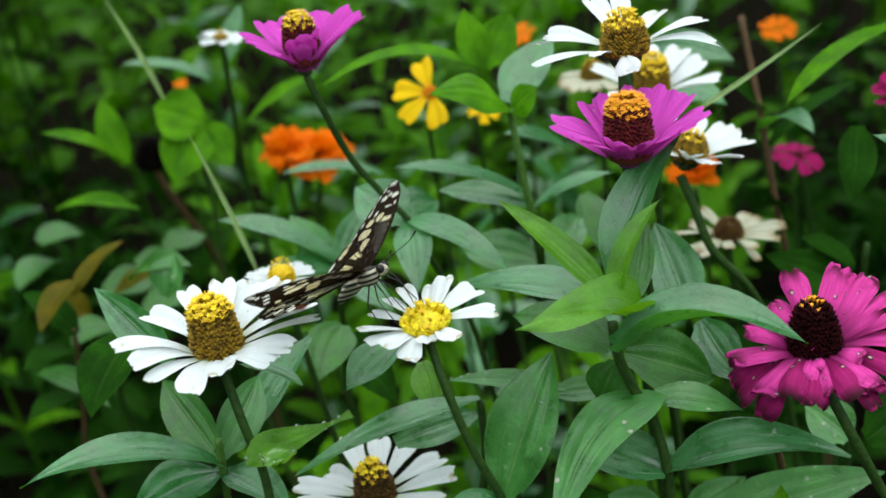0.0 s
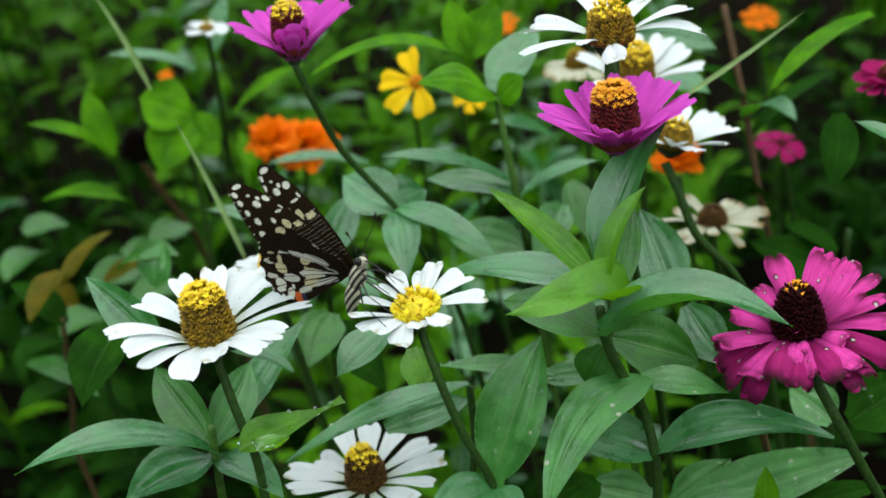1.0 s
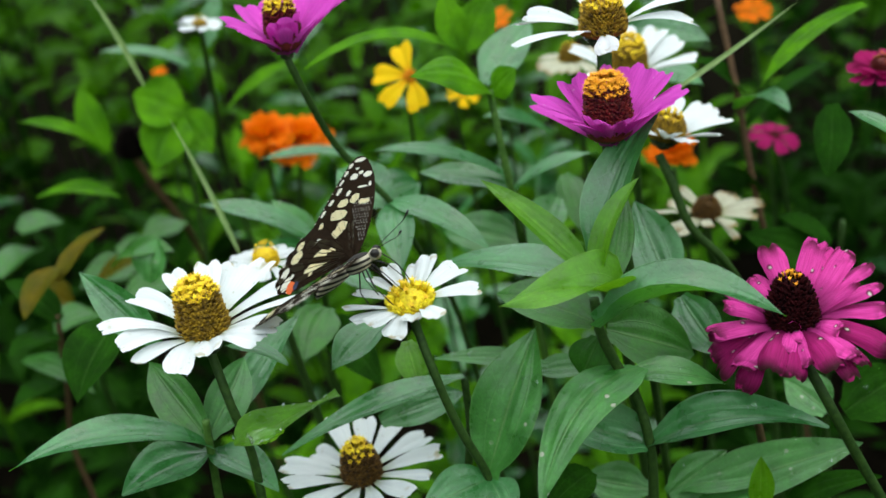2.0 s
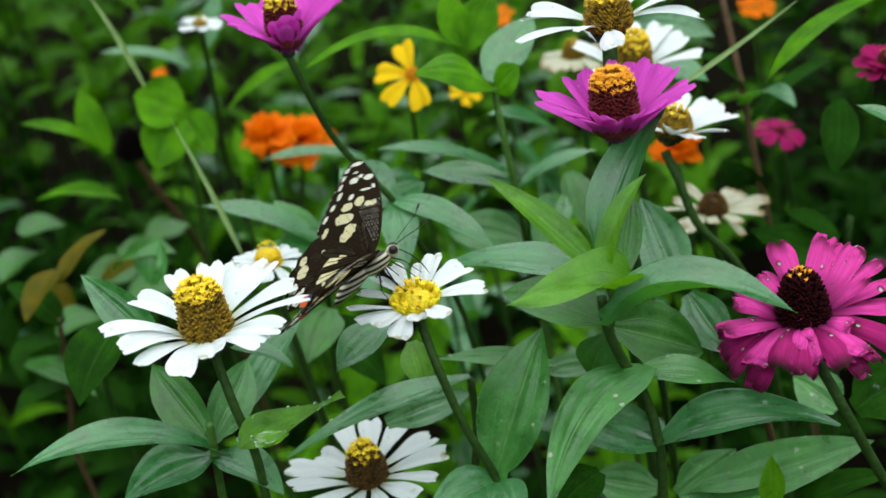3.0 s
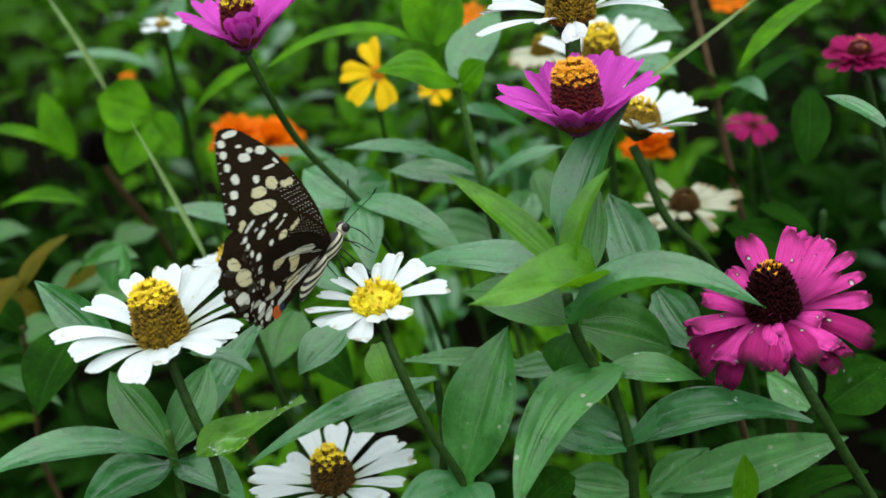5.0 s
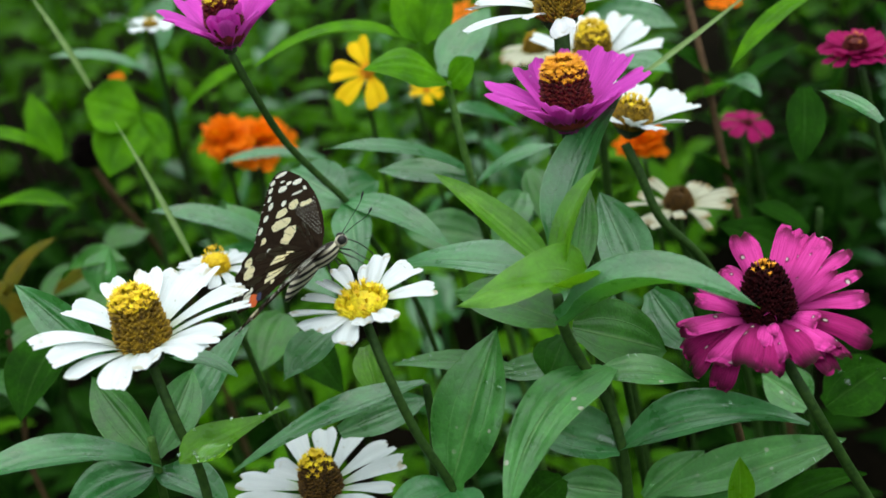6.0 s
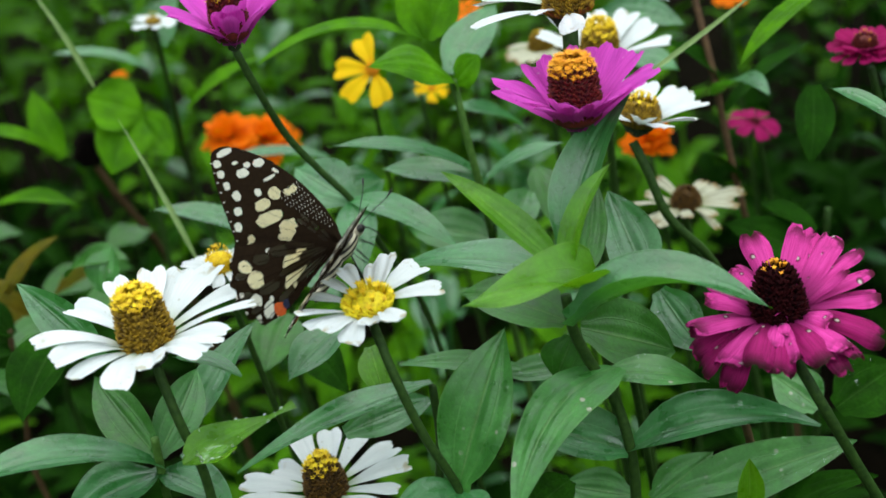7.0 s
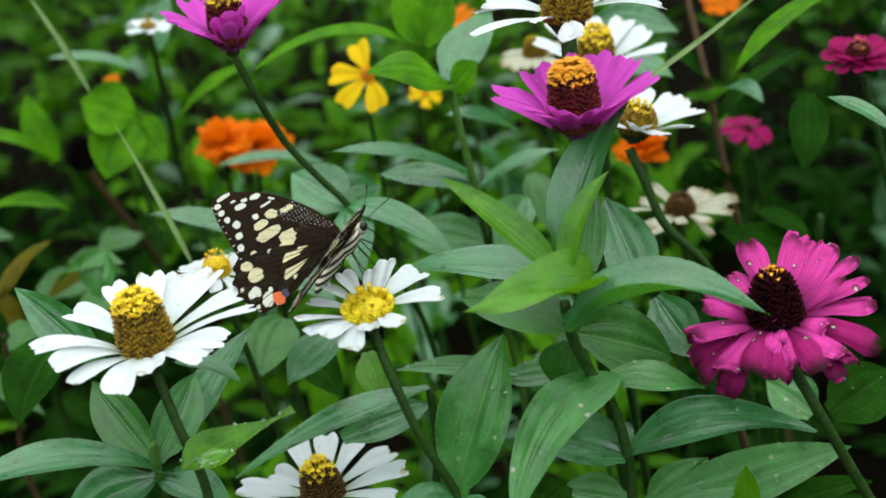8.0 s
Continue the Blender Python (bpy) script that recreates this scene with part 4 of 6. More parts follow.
blade = leaf(thing, (0.0583, -0.0138, 0.7134), (0.0898, -0.0176, 0.7069), 0.0130, (0.2, -0.17, 0.96), SPOTTED, arch=0.1, fold=0.1)
water_drops(blade, 14, 78)
blade = leaf(thing, (0.0645, -0.0195, 0.6884), (0.1202, -0.0296, 0.6935), 0.0196, (0.21, -0.1, 0.97), LEAF, arch=0.17, fold=0.28, broad=0.36)
water_drops(blade, 5, 80)
leaf(thing, (0.0639, -0.0197, 0.6881), (0.0343, -0.0074, 0.6943), 0.0214, (0, -0.29, 0.96), LEAF, arch=0.05, fold=0.3, broad=0.4)

# the wet leaf and its neighbours

thing = plant("leafy_shoot", (0.0654, 0.0283, 0), "low zinnia shoot with a curled leaf holding rain water", "plant")
stem(thing, [(0.0654, 0.0283, 0), (0.0323, 0.019, 0.2671), (-0.0081, 0.0077, 0.5936), (0.0003, 0.0109, 0.6428), (0.0062, 0.0132, 0.677), (0.0066, 0.0163, 0.6975)], 0.00166, 0.00141)
leaf(thing, (0.0068, 0.0169, 0.6985), (-0.0572, -0.0106, 0.6962), 0.0138, (-0.17, 0.01, 0.98), LEAF, arch=0.06, fold=0.2, broad=0.4)
blade = leaf(thing, (-0.0347, -0.0117, 0.719), (-0.0677, -0.0287, 0.7171), 0.0165, (0.03, -0.10, 1), YOUNG, arch=0.0, fold=0.30, broad=0.74)
water_drops(blade, 18, 87)
water_pool(blade, (-0.058, -0.0275, 0.7185), 0.0056, 0.0042)
leaf(thing, (-0.0253, 0.0199, 0.6811), (0.0065, 0.0385, 0.6756), 0.0144, (-0, -0.65, 0.76), LEAF, arch=0.05)
blade = leaf(thing, (0.0359, 0.0108, 0.7031), (-0.0041, 0.0206, 0.705), 0.0086, (0.1, -0.26, 0.96), SPOTTED, arch=0.05, fold=0.1)
water_drops(blade, 16, 91)
blade = leaf(thing, (0.0324, 0.0163, 0.6974), (0.0541, 0.0157, 0.6965), 0.0118, (0.1, -0.26, 0.96), SPOTTED, arch=0.05, fold=0.1)
water_drops(blade, 22, 93)

# the leafy shoot below the coned zinnia

thing = plant("leafy_shoot", (-0.0195, 0.0348, 0), "zinnia shoot with long drooping leaves", "plant")
stem(thing, [(-0.0195, 0.0348, 0), (-0.0492, 0.0151, 0.2811), (-0.0855, -0.009, 0.6247), (-0.0827, -0.0057, 0.6745), (-0.0813, -0.004, 0.7002), (-0.0808, -0.0032, 0.709)], 0.00154, 0.00131, GREENSTEM)
leaf(thing, (-0.0805, -0.0045, 0.6993), (-0.1393, -0.0254, 0.716), 0.0167, (0.03, 0.02, 1), LEAF, arch=0.14, fold=0.2, broad=0.42)
leaf(thing, (-0.0815, -0.0024, 0.6953), (-0.1084, -0.0226, 0.6981), 0.0222, (-0.06, -0.13, 0.99), LEAF, arch=0.08, fold=0.2, broad=0.5)
leaf(thing, (-0.0819, -0.0024, 0.6953), (-0.0586, -0.0223, 0.6911), 0.0158, (0.28, -0.15, 0.95), LEAF, arch=0.1, fold=0.2)
leaf(thing, (-0.082, -0.003, 0.7019), (-0.1026, 0.0267, 0.7156), 0.0161, (-0.3, -0.56, 0.78), DIMLEAF, arch=0.06, fold=0.2)
leaf(thing, (-0.0816, -0.003, 0.7019), (-0.0704, 0.0317, 0.709), 0.0155, (0.31, -0.68, 0.66), SPOTTED, arch=0.05, fold=0.2)
leaf(thing, (-0.0779, 0.0176, 0.6922), (-0.05, 0.0442, 0.7156), 0.0141, (-0.39, -0.59, 0.71), LEAF, arch=0.06, fold=0.15)
leaf(thing, (-0.0718, 0.0151, 0.7256), (-0.0511, 0.0041, 0.7217), 0.0116, (0.04, 0.32, 0.95), LEAF, arch=0.1, fold=0.1)
leaf(thing, (-0.0988, 0.0295, 0.7203), (-0.1226, 0.0438, 0.7452), 0.0142, (-0.44, -0.3, 0.85), LEAF, arch=0.08, fold=0.2)
leaf(thing, (-0.1258, 0.087, 0.699), (-0.141, 0.052, 0.6837), 0.0241, (-0.1, -0.47, 0.88), DARKLEAF, arch=0.12, fold=0.2)

# leaves low on the right

thing = plant("leafy_shoot", (0.1744, 0.0475, 0), "low zinnia shoot with rain-spotted leaves", "plant")
stem(thing, [(0.1744, 0.0475, 0), (0.1456, 0.0385, 0.2521), (0.1105, 0.0275, 0.5603), (0.1131, 0.0225, 0.61), (0.1148, 0.0192, 0.6421), (0.1083, 0.01, 0.6715)], 0.00175, 0.00149, BROWNSTEM)
blade = leaf(thing, (0.0822, 0.013, 0.6313), (0.1454, 0.0019, 0.6574), 0.0226, (0.17, -0.38, 0.91), SPOTTED, arch=0.06, fold=0.1)
water_drops(blade, 18, 110)
blade = leaf(thing, (0.0818, 0.0152, 0.6351), (0.1293, 0.0033, 0.6448), 0.0145, (0.1, -0.2, 0.97), SPOTTED, arch=0.08, fold=0.1)
water_drops(blade, 12, 112)
blade = leaf(thing, (0.0773, 0.0144, 0.6338), (0.1015, 0.0212, 0.6456), 0.0158, (-0, -0.65, 0.76), SPOTTED, arch=0.06)
water_drops(blade, 10, 114)
# darkened green puts shade into the lowest and outermost leaves
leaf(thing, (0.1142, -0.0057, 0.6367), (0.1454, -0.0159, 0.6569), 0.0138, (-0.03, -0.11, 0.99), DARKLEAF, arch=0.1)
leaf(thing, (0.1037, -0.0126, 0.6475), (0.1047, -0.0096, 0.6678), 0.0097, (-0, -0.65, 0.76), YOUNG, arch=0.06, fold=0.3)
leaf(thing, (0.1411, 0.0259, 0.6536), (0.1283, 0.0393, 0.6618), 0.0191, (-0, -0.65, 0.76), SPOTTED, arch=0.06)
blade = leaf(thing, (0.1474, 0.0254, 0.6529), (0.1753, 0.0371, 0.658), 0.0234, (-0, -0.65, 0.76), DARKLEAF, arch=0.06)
water_drops(blade, 10, 119)
blade = leaf(thing, (0.0858, 0.0259, 0.7142), (0.0961, 0.0083, 0.6989), 0.0171, (-0.47, -0.36, 0.81), LEAF, arch=0.05, fold=0.15)
water_drops(blade, 12, 121)
blade = leaf(thing, (0.0845, 0.0372, 0.711), (0.0772, 0.0602, 0.7357), 0.0204, (-0.2, -0.36, 0.91), LEAF, arch=0.04, fold=0.12)
water_drops(blade, 8, 123)
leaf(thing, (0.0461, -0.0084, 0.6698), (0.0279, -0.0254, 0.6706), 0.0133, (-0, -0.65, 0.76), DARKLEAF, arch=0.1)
leaf(thing, (0.0703, 0.016, 0.6365), (0.0466, 0.0256, 0.638), 0.0170, (-0, -0.65, 0.76), SPOTTED, arch=0.06)

# the shoot with the curled leaf behind

thing = plant("leafy_shoot", (0.108, 0.1902, 0), "zinnia shoot with a cupped upper leaf", "plant")
stem(thing, [(0.108, 0.1902, 0), (0.0804, 0.1788, 0.2811), (0.0466, 0.1648, 0.6246), (0.0419, 0.1445, 0.6701), (0.0379, 0.1274, 0.7084), (0.0348, 0.1304, 0.7365), (0.0332, 0.1365, 0.7544)], 0.00178, 0.00151, GREENSTEM)
leaf(thing, (0.0345, 0.1352, 0.7522), (0.0011, 0.1271, 0.7684), 0.0251, (0.05, -0.26, 0.96), FRESH, arch=0.2, fold=-0.2, broad=0.5)
leaf(thing, (0.034, 0.1358, 0.7533), (0.0446, 0.1332, 0.7639), 0.0161, (0.28, -0.4, 0.87), FRESH, arch=0.1, fold=-0.1)
leaf(thing, (0.0332, 0.1589, 0.7479), (0.0579, 0.1858, 0.7642), 0.0209, (-0.24, -0.64, 0.73), LEAF, arch=0.06, fold=0.1)
leaf(thing, (0.0394, 0.1376, 0.7111), (-0.0202, 0.134, 0.735), 0.0148, (0.12, 0.01, 0.99), LEAF, arch=0.1, fold=0.15)
leaf(thing, (0.0391, 0.1364, 0.709), (-0.001, 0.1485, 0.7148), 0.0161, (0.1, -0.26, 0.96), LEAF, arch=0.05, fold=0.15)
leaf(thing, (0.0388, 0.1352, 0.707), (0.076, 0.1343, 0.7205), 0.0120, (0.12, 0.01, 0.99), LEAF, arch=0.1, fold=0.15)
leaf(thing, (0.0244, 0.192, 0.7523), (-0.0453, 0.1813, 0.7565), 0.0156, (0.12, 0.01, 0.99), FRESH, arch=0.16, fold=0.2)
leaf(thing, (0.0256, 0.1919, 0.7522), (0.0205, 0.2057, 0.7761), 0.0153, (-0, -0.65, 0.76), FRESH, arch=0.05, fold=0.2)
leaf(thing, (0.0269, 0.1918, 0.752), (0.0418, 0.2036, 0.7725), 0.0204, (-0, -0.65, 0.76), FRESH, arch=0.05, fold=0.2)
leaf(thing, (0.0413, 0.1471, 0.6746), (0.0057, 0.1687, 0.6742), 0.0207, (-0, -0.65, 0.76), SPOTTED, arch=0.1)

# shoots on the right behind

thing = plant("leafy_shoot", (0.2489, 0.2514, 0), "tall zinnia stem with drooping leaves in the shade", "plant")
stem(thing, [(0.2489, 0.2514, 0), (0.2295, 0.2439, 0.2269), (0.2058, 0.2348, 0.5041), (0.1937, 0.2293, 0.5524), (0.17, 0.2185, 0.6471), (0.1648, 0.2317, 0.6926), (0.1587, 0.2506, 0.7405)], 0.00190, 0.00161, BROWNSTEM)
leaf(thing, (0.164, 0.2289, 0.6877), (0.1706, 0.1682, 0.7112), 0.0167, (-0.03, -0.11, 0.99), LEAF, arch=0.12, fold=0.1)
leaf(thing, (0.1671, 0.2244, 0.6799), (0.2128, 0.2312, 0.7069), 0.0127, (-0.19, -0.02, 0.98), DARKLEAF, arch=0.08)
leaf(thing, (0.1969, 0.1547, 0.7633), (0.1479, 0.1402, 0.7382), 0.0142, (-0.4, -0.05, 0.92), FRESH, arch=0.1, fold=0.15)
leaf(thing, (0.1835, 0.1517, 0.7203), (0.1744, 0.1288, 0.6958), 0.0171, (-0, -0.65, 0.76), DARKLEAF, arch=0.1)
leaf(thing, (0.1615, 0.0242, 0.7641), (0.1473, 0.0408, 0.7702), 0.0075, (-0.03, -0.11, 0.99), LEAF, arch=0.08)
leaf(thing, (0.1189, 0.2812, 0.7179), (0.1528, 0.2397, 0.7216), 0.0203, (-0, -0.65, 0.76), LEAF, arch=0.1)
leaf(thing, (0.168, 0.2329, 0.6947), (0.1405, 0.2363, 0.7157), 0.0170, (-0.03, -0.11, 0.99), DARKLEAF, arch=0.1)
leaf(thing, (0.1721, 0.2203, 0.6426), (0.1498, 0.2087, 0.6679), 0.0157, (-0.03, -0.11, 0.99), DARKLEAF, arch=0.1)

# long grass blades

thing = plant("grass_tuft", (-0.0286, 0.2548, 0), "long pale grass blades leaning through the bed", "grass")
leaf(thing, (-0.0857, 0.1522, 0.6834), (-0.1075, 0.1747, 0.7451), 0.0025, (-0, -0.65, 0.76), BLADE, arch=0.03, fold=0.3, broad=0.3, name="blade")
leaf(thing, (-0.1315, 0.2469, 0.7341), (-0.1526, 0.2568, 0.789), 0.0028, (-0, -0.65, 0.76), BLADE, arch=0.03, fold=0.3, broad=0.3, name="blade")
leaf(thing, (0.1066, 0.1242, 0.7484), (0.1564, 0.1214, 0.7812), 0.0022, (-0, -0.65, 0.76), BLADE, arch=0.03, fold=0.3, broad=0.3, name="blade")

# orange and yellow flowers behind

thing = plant("cosmos", (0.0463, 0.3781, 0), "bright yellow cosmos with broad notched petals", "flower")
stem(thing, [(0.0463, 0.3781, 0), (0.0251, 0.362, 0.2643), (-0.0007, 0.3425, 0.5873), (-0.0014, 0.3185, 0.6312), (-0.0024, 0.2802, 0.701)], 0.00133, 0.00113)
open_flower(thing, (0.0012, 0.2406, 0.7231), (-0.233, -0.594, 0.77), 0.0197, 6, YELLOW, pwidth=0.62, lift=8, curl=-20, spin=40, skip=(0, 5), seed=3)

thing = plant("cosmos", (0.0875, 0.3749, 0), "yellow cosmos flower mostly hidden by leaves", "flower")
stem(thing, [(0.0875, 0.3749, 0), (0.063, 0.3538, 0.2606), (0.033, 0.3281, 0.5792), (0.0283, 0.3164, 0.6276), (0.0232, 0.3035, 0.6808)], 0.00133, 0.00113)
open_flower(thing, (0.0309, 0.3398, 0.6681), (0.057, -0.498, 0.865), 0.0100, 6, YELLOW, pwidth=0.62, lift=8, curl=-20, spin=20, seed=4)

thing = plant("marigold", (-0.0378, 0.4509, 0), "two ruffled orange marigold heads on one plant", "flower")
stem(thing, [(-0.0378, 0.4509, 0), (-0.0642, 0.4313, 0.2218), (-0.0964, 0.4072, 0.4929), (-0.0976, 0.3979, 0.542), (-0.0965, 0.3790, 0.6310)], 0.00193, 0.00164)
stem(thing, [(-0.0919, 0.3975, 0.5413), (-0.0762, 0.3931, 0.6185)], 0.00193, 0.00164)
ruffled(thing, (-0.0935, 0.37, 0.6430), (0, -0.327, 0.945), 0.0156, ORANGE, seed=2)
ruffled(thing, (-0.0742, 0.3841, 0.6325), (0.075, -0.334, 0.94), 0.0178, ORANGE, seed=5)
leaf(thing, (-0.0324, 0.3077, 0.6504), (-0.088, 0.2937, 0.664), 0.0128, (-0.03, -0.11, 0.99), LEAF, arch=0.08, name="leaf")

thing = plant("marigold", (0.2043, 0.3146, 0), "small orange marigold in the shade", "flower")
stem(thing, [(0.2043, 0.3146, 0), (0.1822, 0.2984, 0.2412), (0.1552, 0.2785, 0.536), (0.1471, 0.2697, 0.5846), (0.1375, 0.2593, 0.6421)], 0.00162, 0.00138)
ruffled(thing, (0.1354, 0.2535, 0.6547), (0, -0.277, 0.961), 0.0127, ORANGE, seed=7)

thing = plant("marigold", (0.3138, 0.5135, 0), "orange marigold far back in the bed", "flower")
stem(thing, [(0.3138, 0.5135, 0), (0.2873, 0.486, 0.2306), (0.255, 0.4524, 0.5125), (0.2486, 0.4531, 0.562), (0.2387, 0.4542, 0.6395)], 0.00161, 0.00137)
open_flower(thing, (0.2404, 0.4603, 0.6501), (0, -0.327, 0.945), 0.0131, 7, ORANGE, pwidth=0.6, seed=9)

thing = plant("marigold", (0.1202, 0.5282, 0), "orange flower glimpsed between far leaves", "flower")
stem(thing, [(0.1202, 0.5282, 0), (0.0968, 0.5013, 0.2404), (0.0682, 0.4683, 0.5343), (0.0668, 0.4659, 0.5842), (0.0648, 0.4625, 0.6539)], 0.00161, 0.00137)
open_flower(thing, (0.0639, 0.4688, 0.6649), (-0.226, -0.248, 0.942), 0.0124, 7, ORANGE, pwidth=0.6, seed=10)

thing = plant("marigold", (-0.1472, 0.6019, 0), "tiny orange flower far back", "flower")
stem(thing, [(-0.1472, 0.6019, 0), (-0.1685, 0.579, 0.2339), (-0.1945, 0.551, 0.5197), (-0.1905, 0.5445, 0.5691), (-0.1856, 0.5364, 0.6307)], 0.00132, 0.00112)
open_flower(thing, (-0.1852, 0.5379, 0.6332), (0, -0.371, 0.929), 0.0055, 6, ORANGE, pwidth=0.7, seed=12)

thing = plant("zinnia", (0.2856, 0.3407, 0), "crimson zinnia far back among dark leaves", "flower", "zinnias in the bed")
stem(thing, [(0.2856, 0.3407, 0), (0.2587, 0.3208, 0.2354), (0.2258, 0.2965, 0.5232), (0.2143, 0.2831, 0.5699), (0.1955, 0.2614, 0.6458)], 0.00167, 0.00142)
open_flower(thing, (0.1938, 0.2615, 0.6534), (0.168, -0.233, 0.958), 0.0140, 8, CRIMSON, pwidth=0.5, lift=5, curl=-35, seed=15, disc=MAROON)

thing = plant("zinnia", (0.3013, 0.2213, 0), "crimson-pink zinnia at the edge of the bed", "flower", "zinnias in the bed")
stem(thing, [(0.3013, 0.2213, 0), (0.2738, 0.1956, 0.2768), (0.2402, 0.1641, 0.6152), (0.2272, 0.1625, 0.6634), (0.2118, 0.1605, 0.7204)], 0.00184, 0.00157)
zinnia(thing, (0.2075, 0.1577, 0.7307), (0, -0.042, 0.999), 0.0152, 13, CRIMSON, lift=0, curl=-14, rows=3, pwidth=0.4, disc_r=0.34, disc_h=0.5, scale_mat=MAROON, floret_mat=GOLD, stars=8, seed=47)

# dried flower head and russet leaves

thing = plant("dried_flower", (-0.1584, 0.5923, 0), "dried black flower head on a brown stalk", "flower")
stem(thing, [(-0.1584, 0.5923, 0), (-0.1653, 0.5615, 0.199), (-0.1738, 0.5239, 0.4421), (-0.1736, 0.4946, 0.4827), (-0.1732, 0.4461, 0.5498), (-0.1829, 0.4273, 0.5929), (-0.1901, 0.4214, 0.6206)], 0.00263, 0.00224, BROWNSTEM)
ball_head(thing, (-0.191, 0.4263, 0.6289), 0.0098)

thing = plant("russet_plant", (-0.2097, 0.4397, 0), "plant with yellowing russet leaves", "plant")
stem(thing, [(-0.2097, 0.4397, 0), (-0.2214, 0.4057, 0.2132), (-0.2356, 0.3642, 0.4739), (-0.2233, 0.3388, 0.5151), (-0.207, 0.305, 0.57)], 0.00184, 0.00157)
leaf(thing, (-0.1811, 0.1847, 0.6641), (-0.1595, 0.2131, 0.6756), 0.0152, (-0.47, -0.36, 0.81), RUSSET, arch=0.1, fold=0.2)
leaf(thing, (-0.1807, 0.1881, 0.67), (-0.1929, 0.1604, 0.6597), 0.0166, (-0.32, -0.62, 0.72), RUSSET, arch=0.1, fold=0.2)
leaf(thing, (-0.1989, 0.2987, 0.5969), (-0.1638, 0.3038, 0.6057), 0.0167, (-0.03, -0.11, 0.99), RUSSET, arch=0.1, fold=0.2)
leaf(thing, (-0.1842, 0.3365, 0.5832), (-0.2155, 0.3155, 0.5841), 0.027, (-0.03, -0.35, 0.94), DIMLEAF, arch=0.1, fold=0.2)
leaf(thing, (-0.2043, 0.3736, 0.5757), (-0.1765, 0.3922, 0.5532), 0.026, (-0.03, -0.35, 0.94), DIMLEAF, arch=0.1, fold=0.2)
leaf(thing, (-0.2577, 0.3821, 0.5805), (-0.2688, 0.3339, 0.5878), 0.027, (-0.03, -0.35, 0.94), DIMLEAF, arch=0.1, fold=0.2)
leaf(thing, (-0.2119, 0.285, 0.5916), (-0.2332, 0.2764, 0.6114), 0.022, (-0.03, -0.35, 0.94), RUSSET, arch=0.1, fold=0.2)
leaf(thing, (-0.1538, 0.3015, 0.5904), (-0.1804, 0.2731, 0.595), 0.025, (-0.03, -0.35, 0.94), DIMLEAF, arch=0.1, fold=0.2)
leaf(thing, (-0.1944, 0.2685, 0.5946), (-0.2116, 0.2415, 0.6002), 0.023, (-0.03, -0.35, 0.94), DIMLEAF, arch=0.1, fold=0.2)
leaf(thing, (-0.1906, 0.3974, 0.5694), (-0.1659, 0.4236, 0.5641), 0.024, (-0.03, -0.35, 0.94), DIMLEAF, arch=0.1, fold=0.2)
leaf(thing, (-0.2603, 0.3682, 0.6015), (-0.2391, 0.3944, 0.592), 0.024, (-0.03, -0.35, 0.94), DIMLEAF, arch=0.1, fold=0.2)

# plants in the middle distance

thing = plant("leafy_shoot", (-0.0756, 0.3483, 0), "broad-leaved green plant in the middle of the bed", "plant")
stem(thing, [(-0.0756, 0.3483, 0), (-0.1038, 0.3365, 0.2477), (-0.1384, 0.3221, 0.5504), (-0.1364, 0.3225, 0.6003), (-0.1348, 0.3228, 0.6387), (-0.1364, 0.3224, 0.6759)], 0.00171, 0.00145)
leaf(thing, (-0.1307, 0.3313, 0.6836), (-0.1583, 0.3311, 0.6984), 0.0357, (-0.2, -0.52, 0.83), FRESH, arch=0.06, fold=0.1, broad=0.5)
leaf(thing, (-0.1356, 0.3316, 0.6842), (-0.1508, 0.3052, 0.6611), 0.0308, (0.23, -0.62, 0.75), FRESH, arch=0.06)
leaf(thing, (-0.137, 0.3387, 0.6813), (-0.1173, 0.3145, 0.6622), 0.0262, (-0, -0.65, 0.76), FRESH, arch=0.06)
leaf(thing, (-0.1845, 0.3377, 0.6646), (-0.2275, 0.3308, 0.6904), 0.0151, (-0.03, -0.11, 0.99), FRESH, arch=0.12)
leaf(thing, (-0.1832, 0.3363, 0.6621), (-0.1942, 0.3573, 0.6984), 0.0183, (-0, -0.65, 0.76), FRESH, arch=0.06)
leaf(thing, (-0.1787, 0.3225, 0.6382), (-0.2223, 0.3085, 0.6517), 0.0165, (-0.03, -0.11, 0.99), FRESH, arch=0.14)
leaf(thing, (-0.1315, 0.3766, 0.694), (-0.1799, 0.366, 0.7136), 0.0149, (-0.03, -0.11, 0.99), LEAF, arch=0.1)
leaf(thing, (-0.1197, 0.3818, 0.7031), (-0.1082, 0.3982, 0.7316), 0.0137, (-0, -0.65, 0.76), LEAF, arch=0.05)
leaf(thing, (-0.1085, 0.3445, 0.6763), (-0.0581, 0.3561, 0.6964), 0.0133, (-0.03, -0.11, 0.99), FRESH, arch=0.1)

thing = plant("leafy_shoot", (0.0066, 0.2084, 0), "zinnia shoot with blue-green leaves behind the white flowers", "plant")
stem(thing, [(0.0066, 0.2084, 0), (-0.0235, 0.2047, 0.2598), (-0.0603, 0.2002, 0.5773), (-0.0558, 0.1835, 0.6242), (-0.0504, 0.1634, 0.6802)], 0.00168, 0.00143)
leaf(thing, (-0.0492, 0.1587, 0.6796), (-0.1028, 0.1647, 0.705), 0.0149, (-0.03, -0.11, 0.99), LEAF, arch=0.1, fold=0.15)
leaf(thing, (-0.0482, 0.1574, 0.6773), (-0.0327, 0.1753, 0.7007), 0.0166, (-0, -0.65, 0.76), LEAF, arch=0.06)
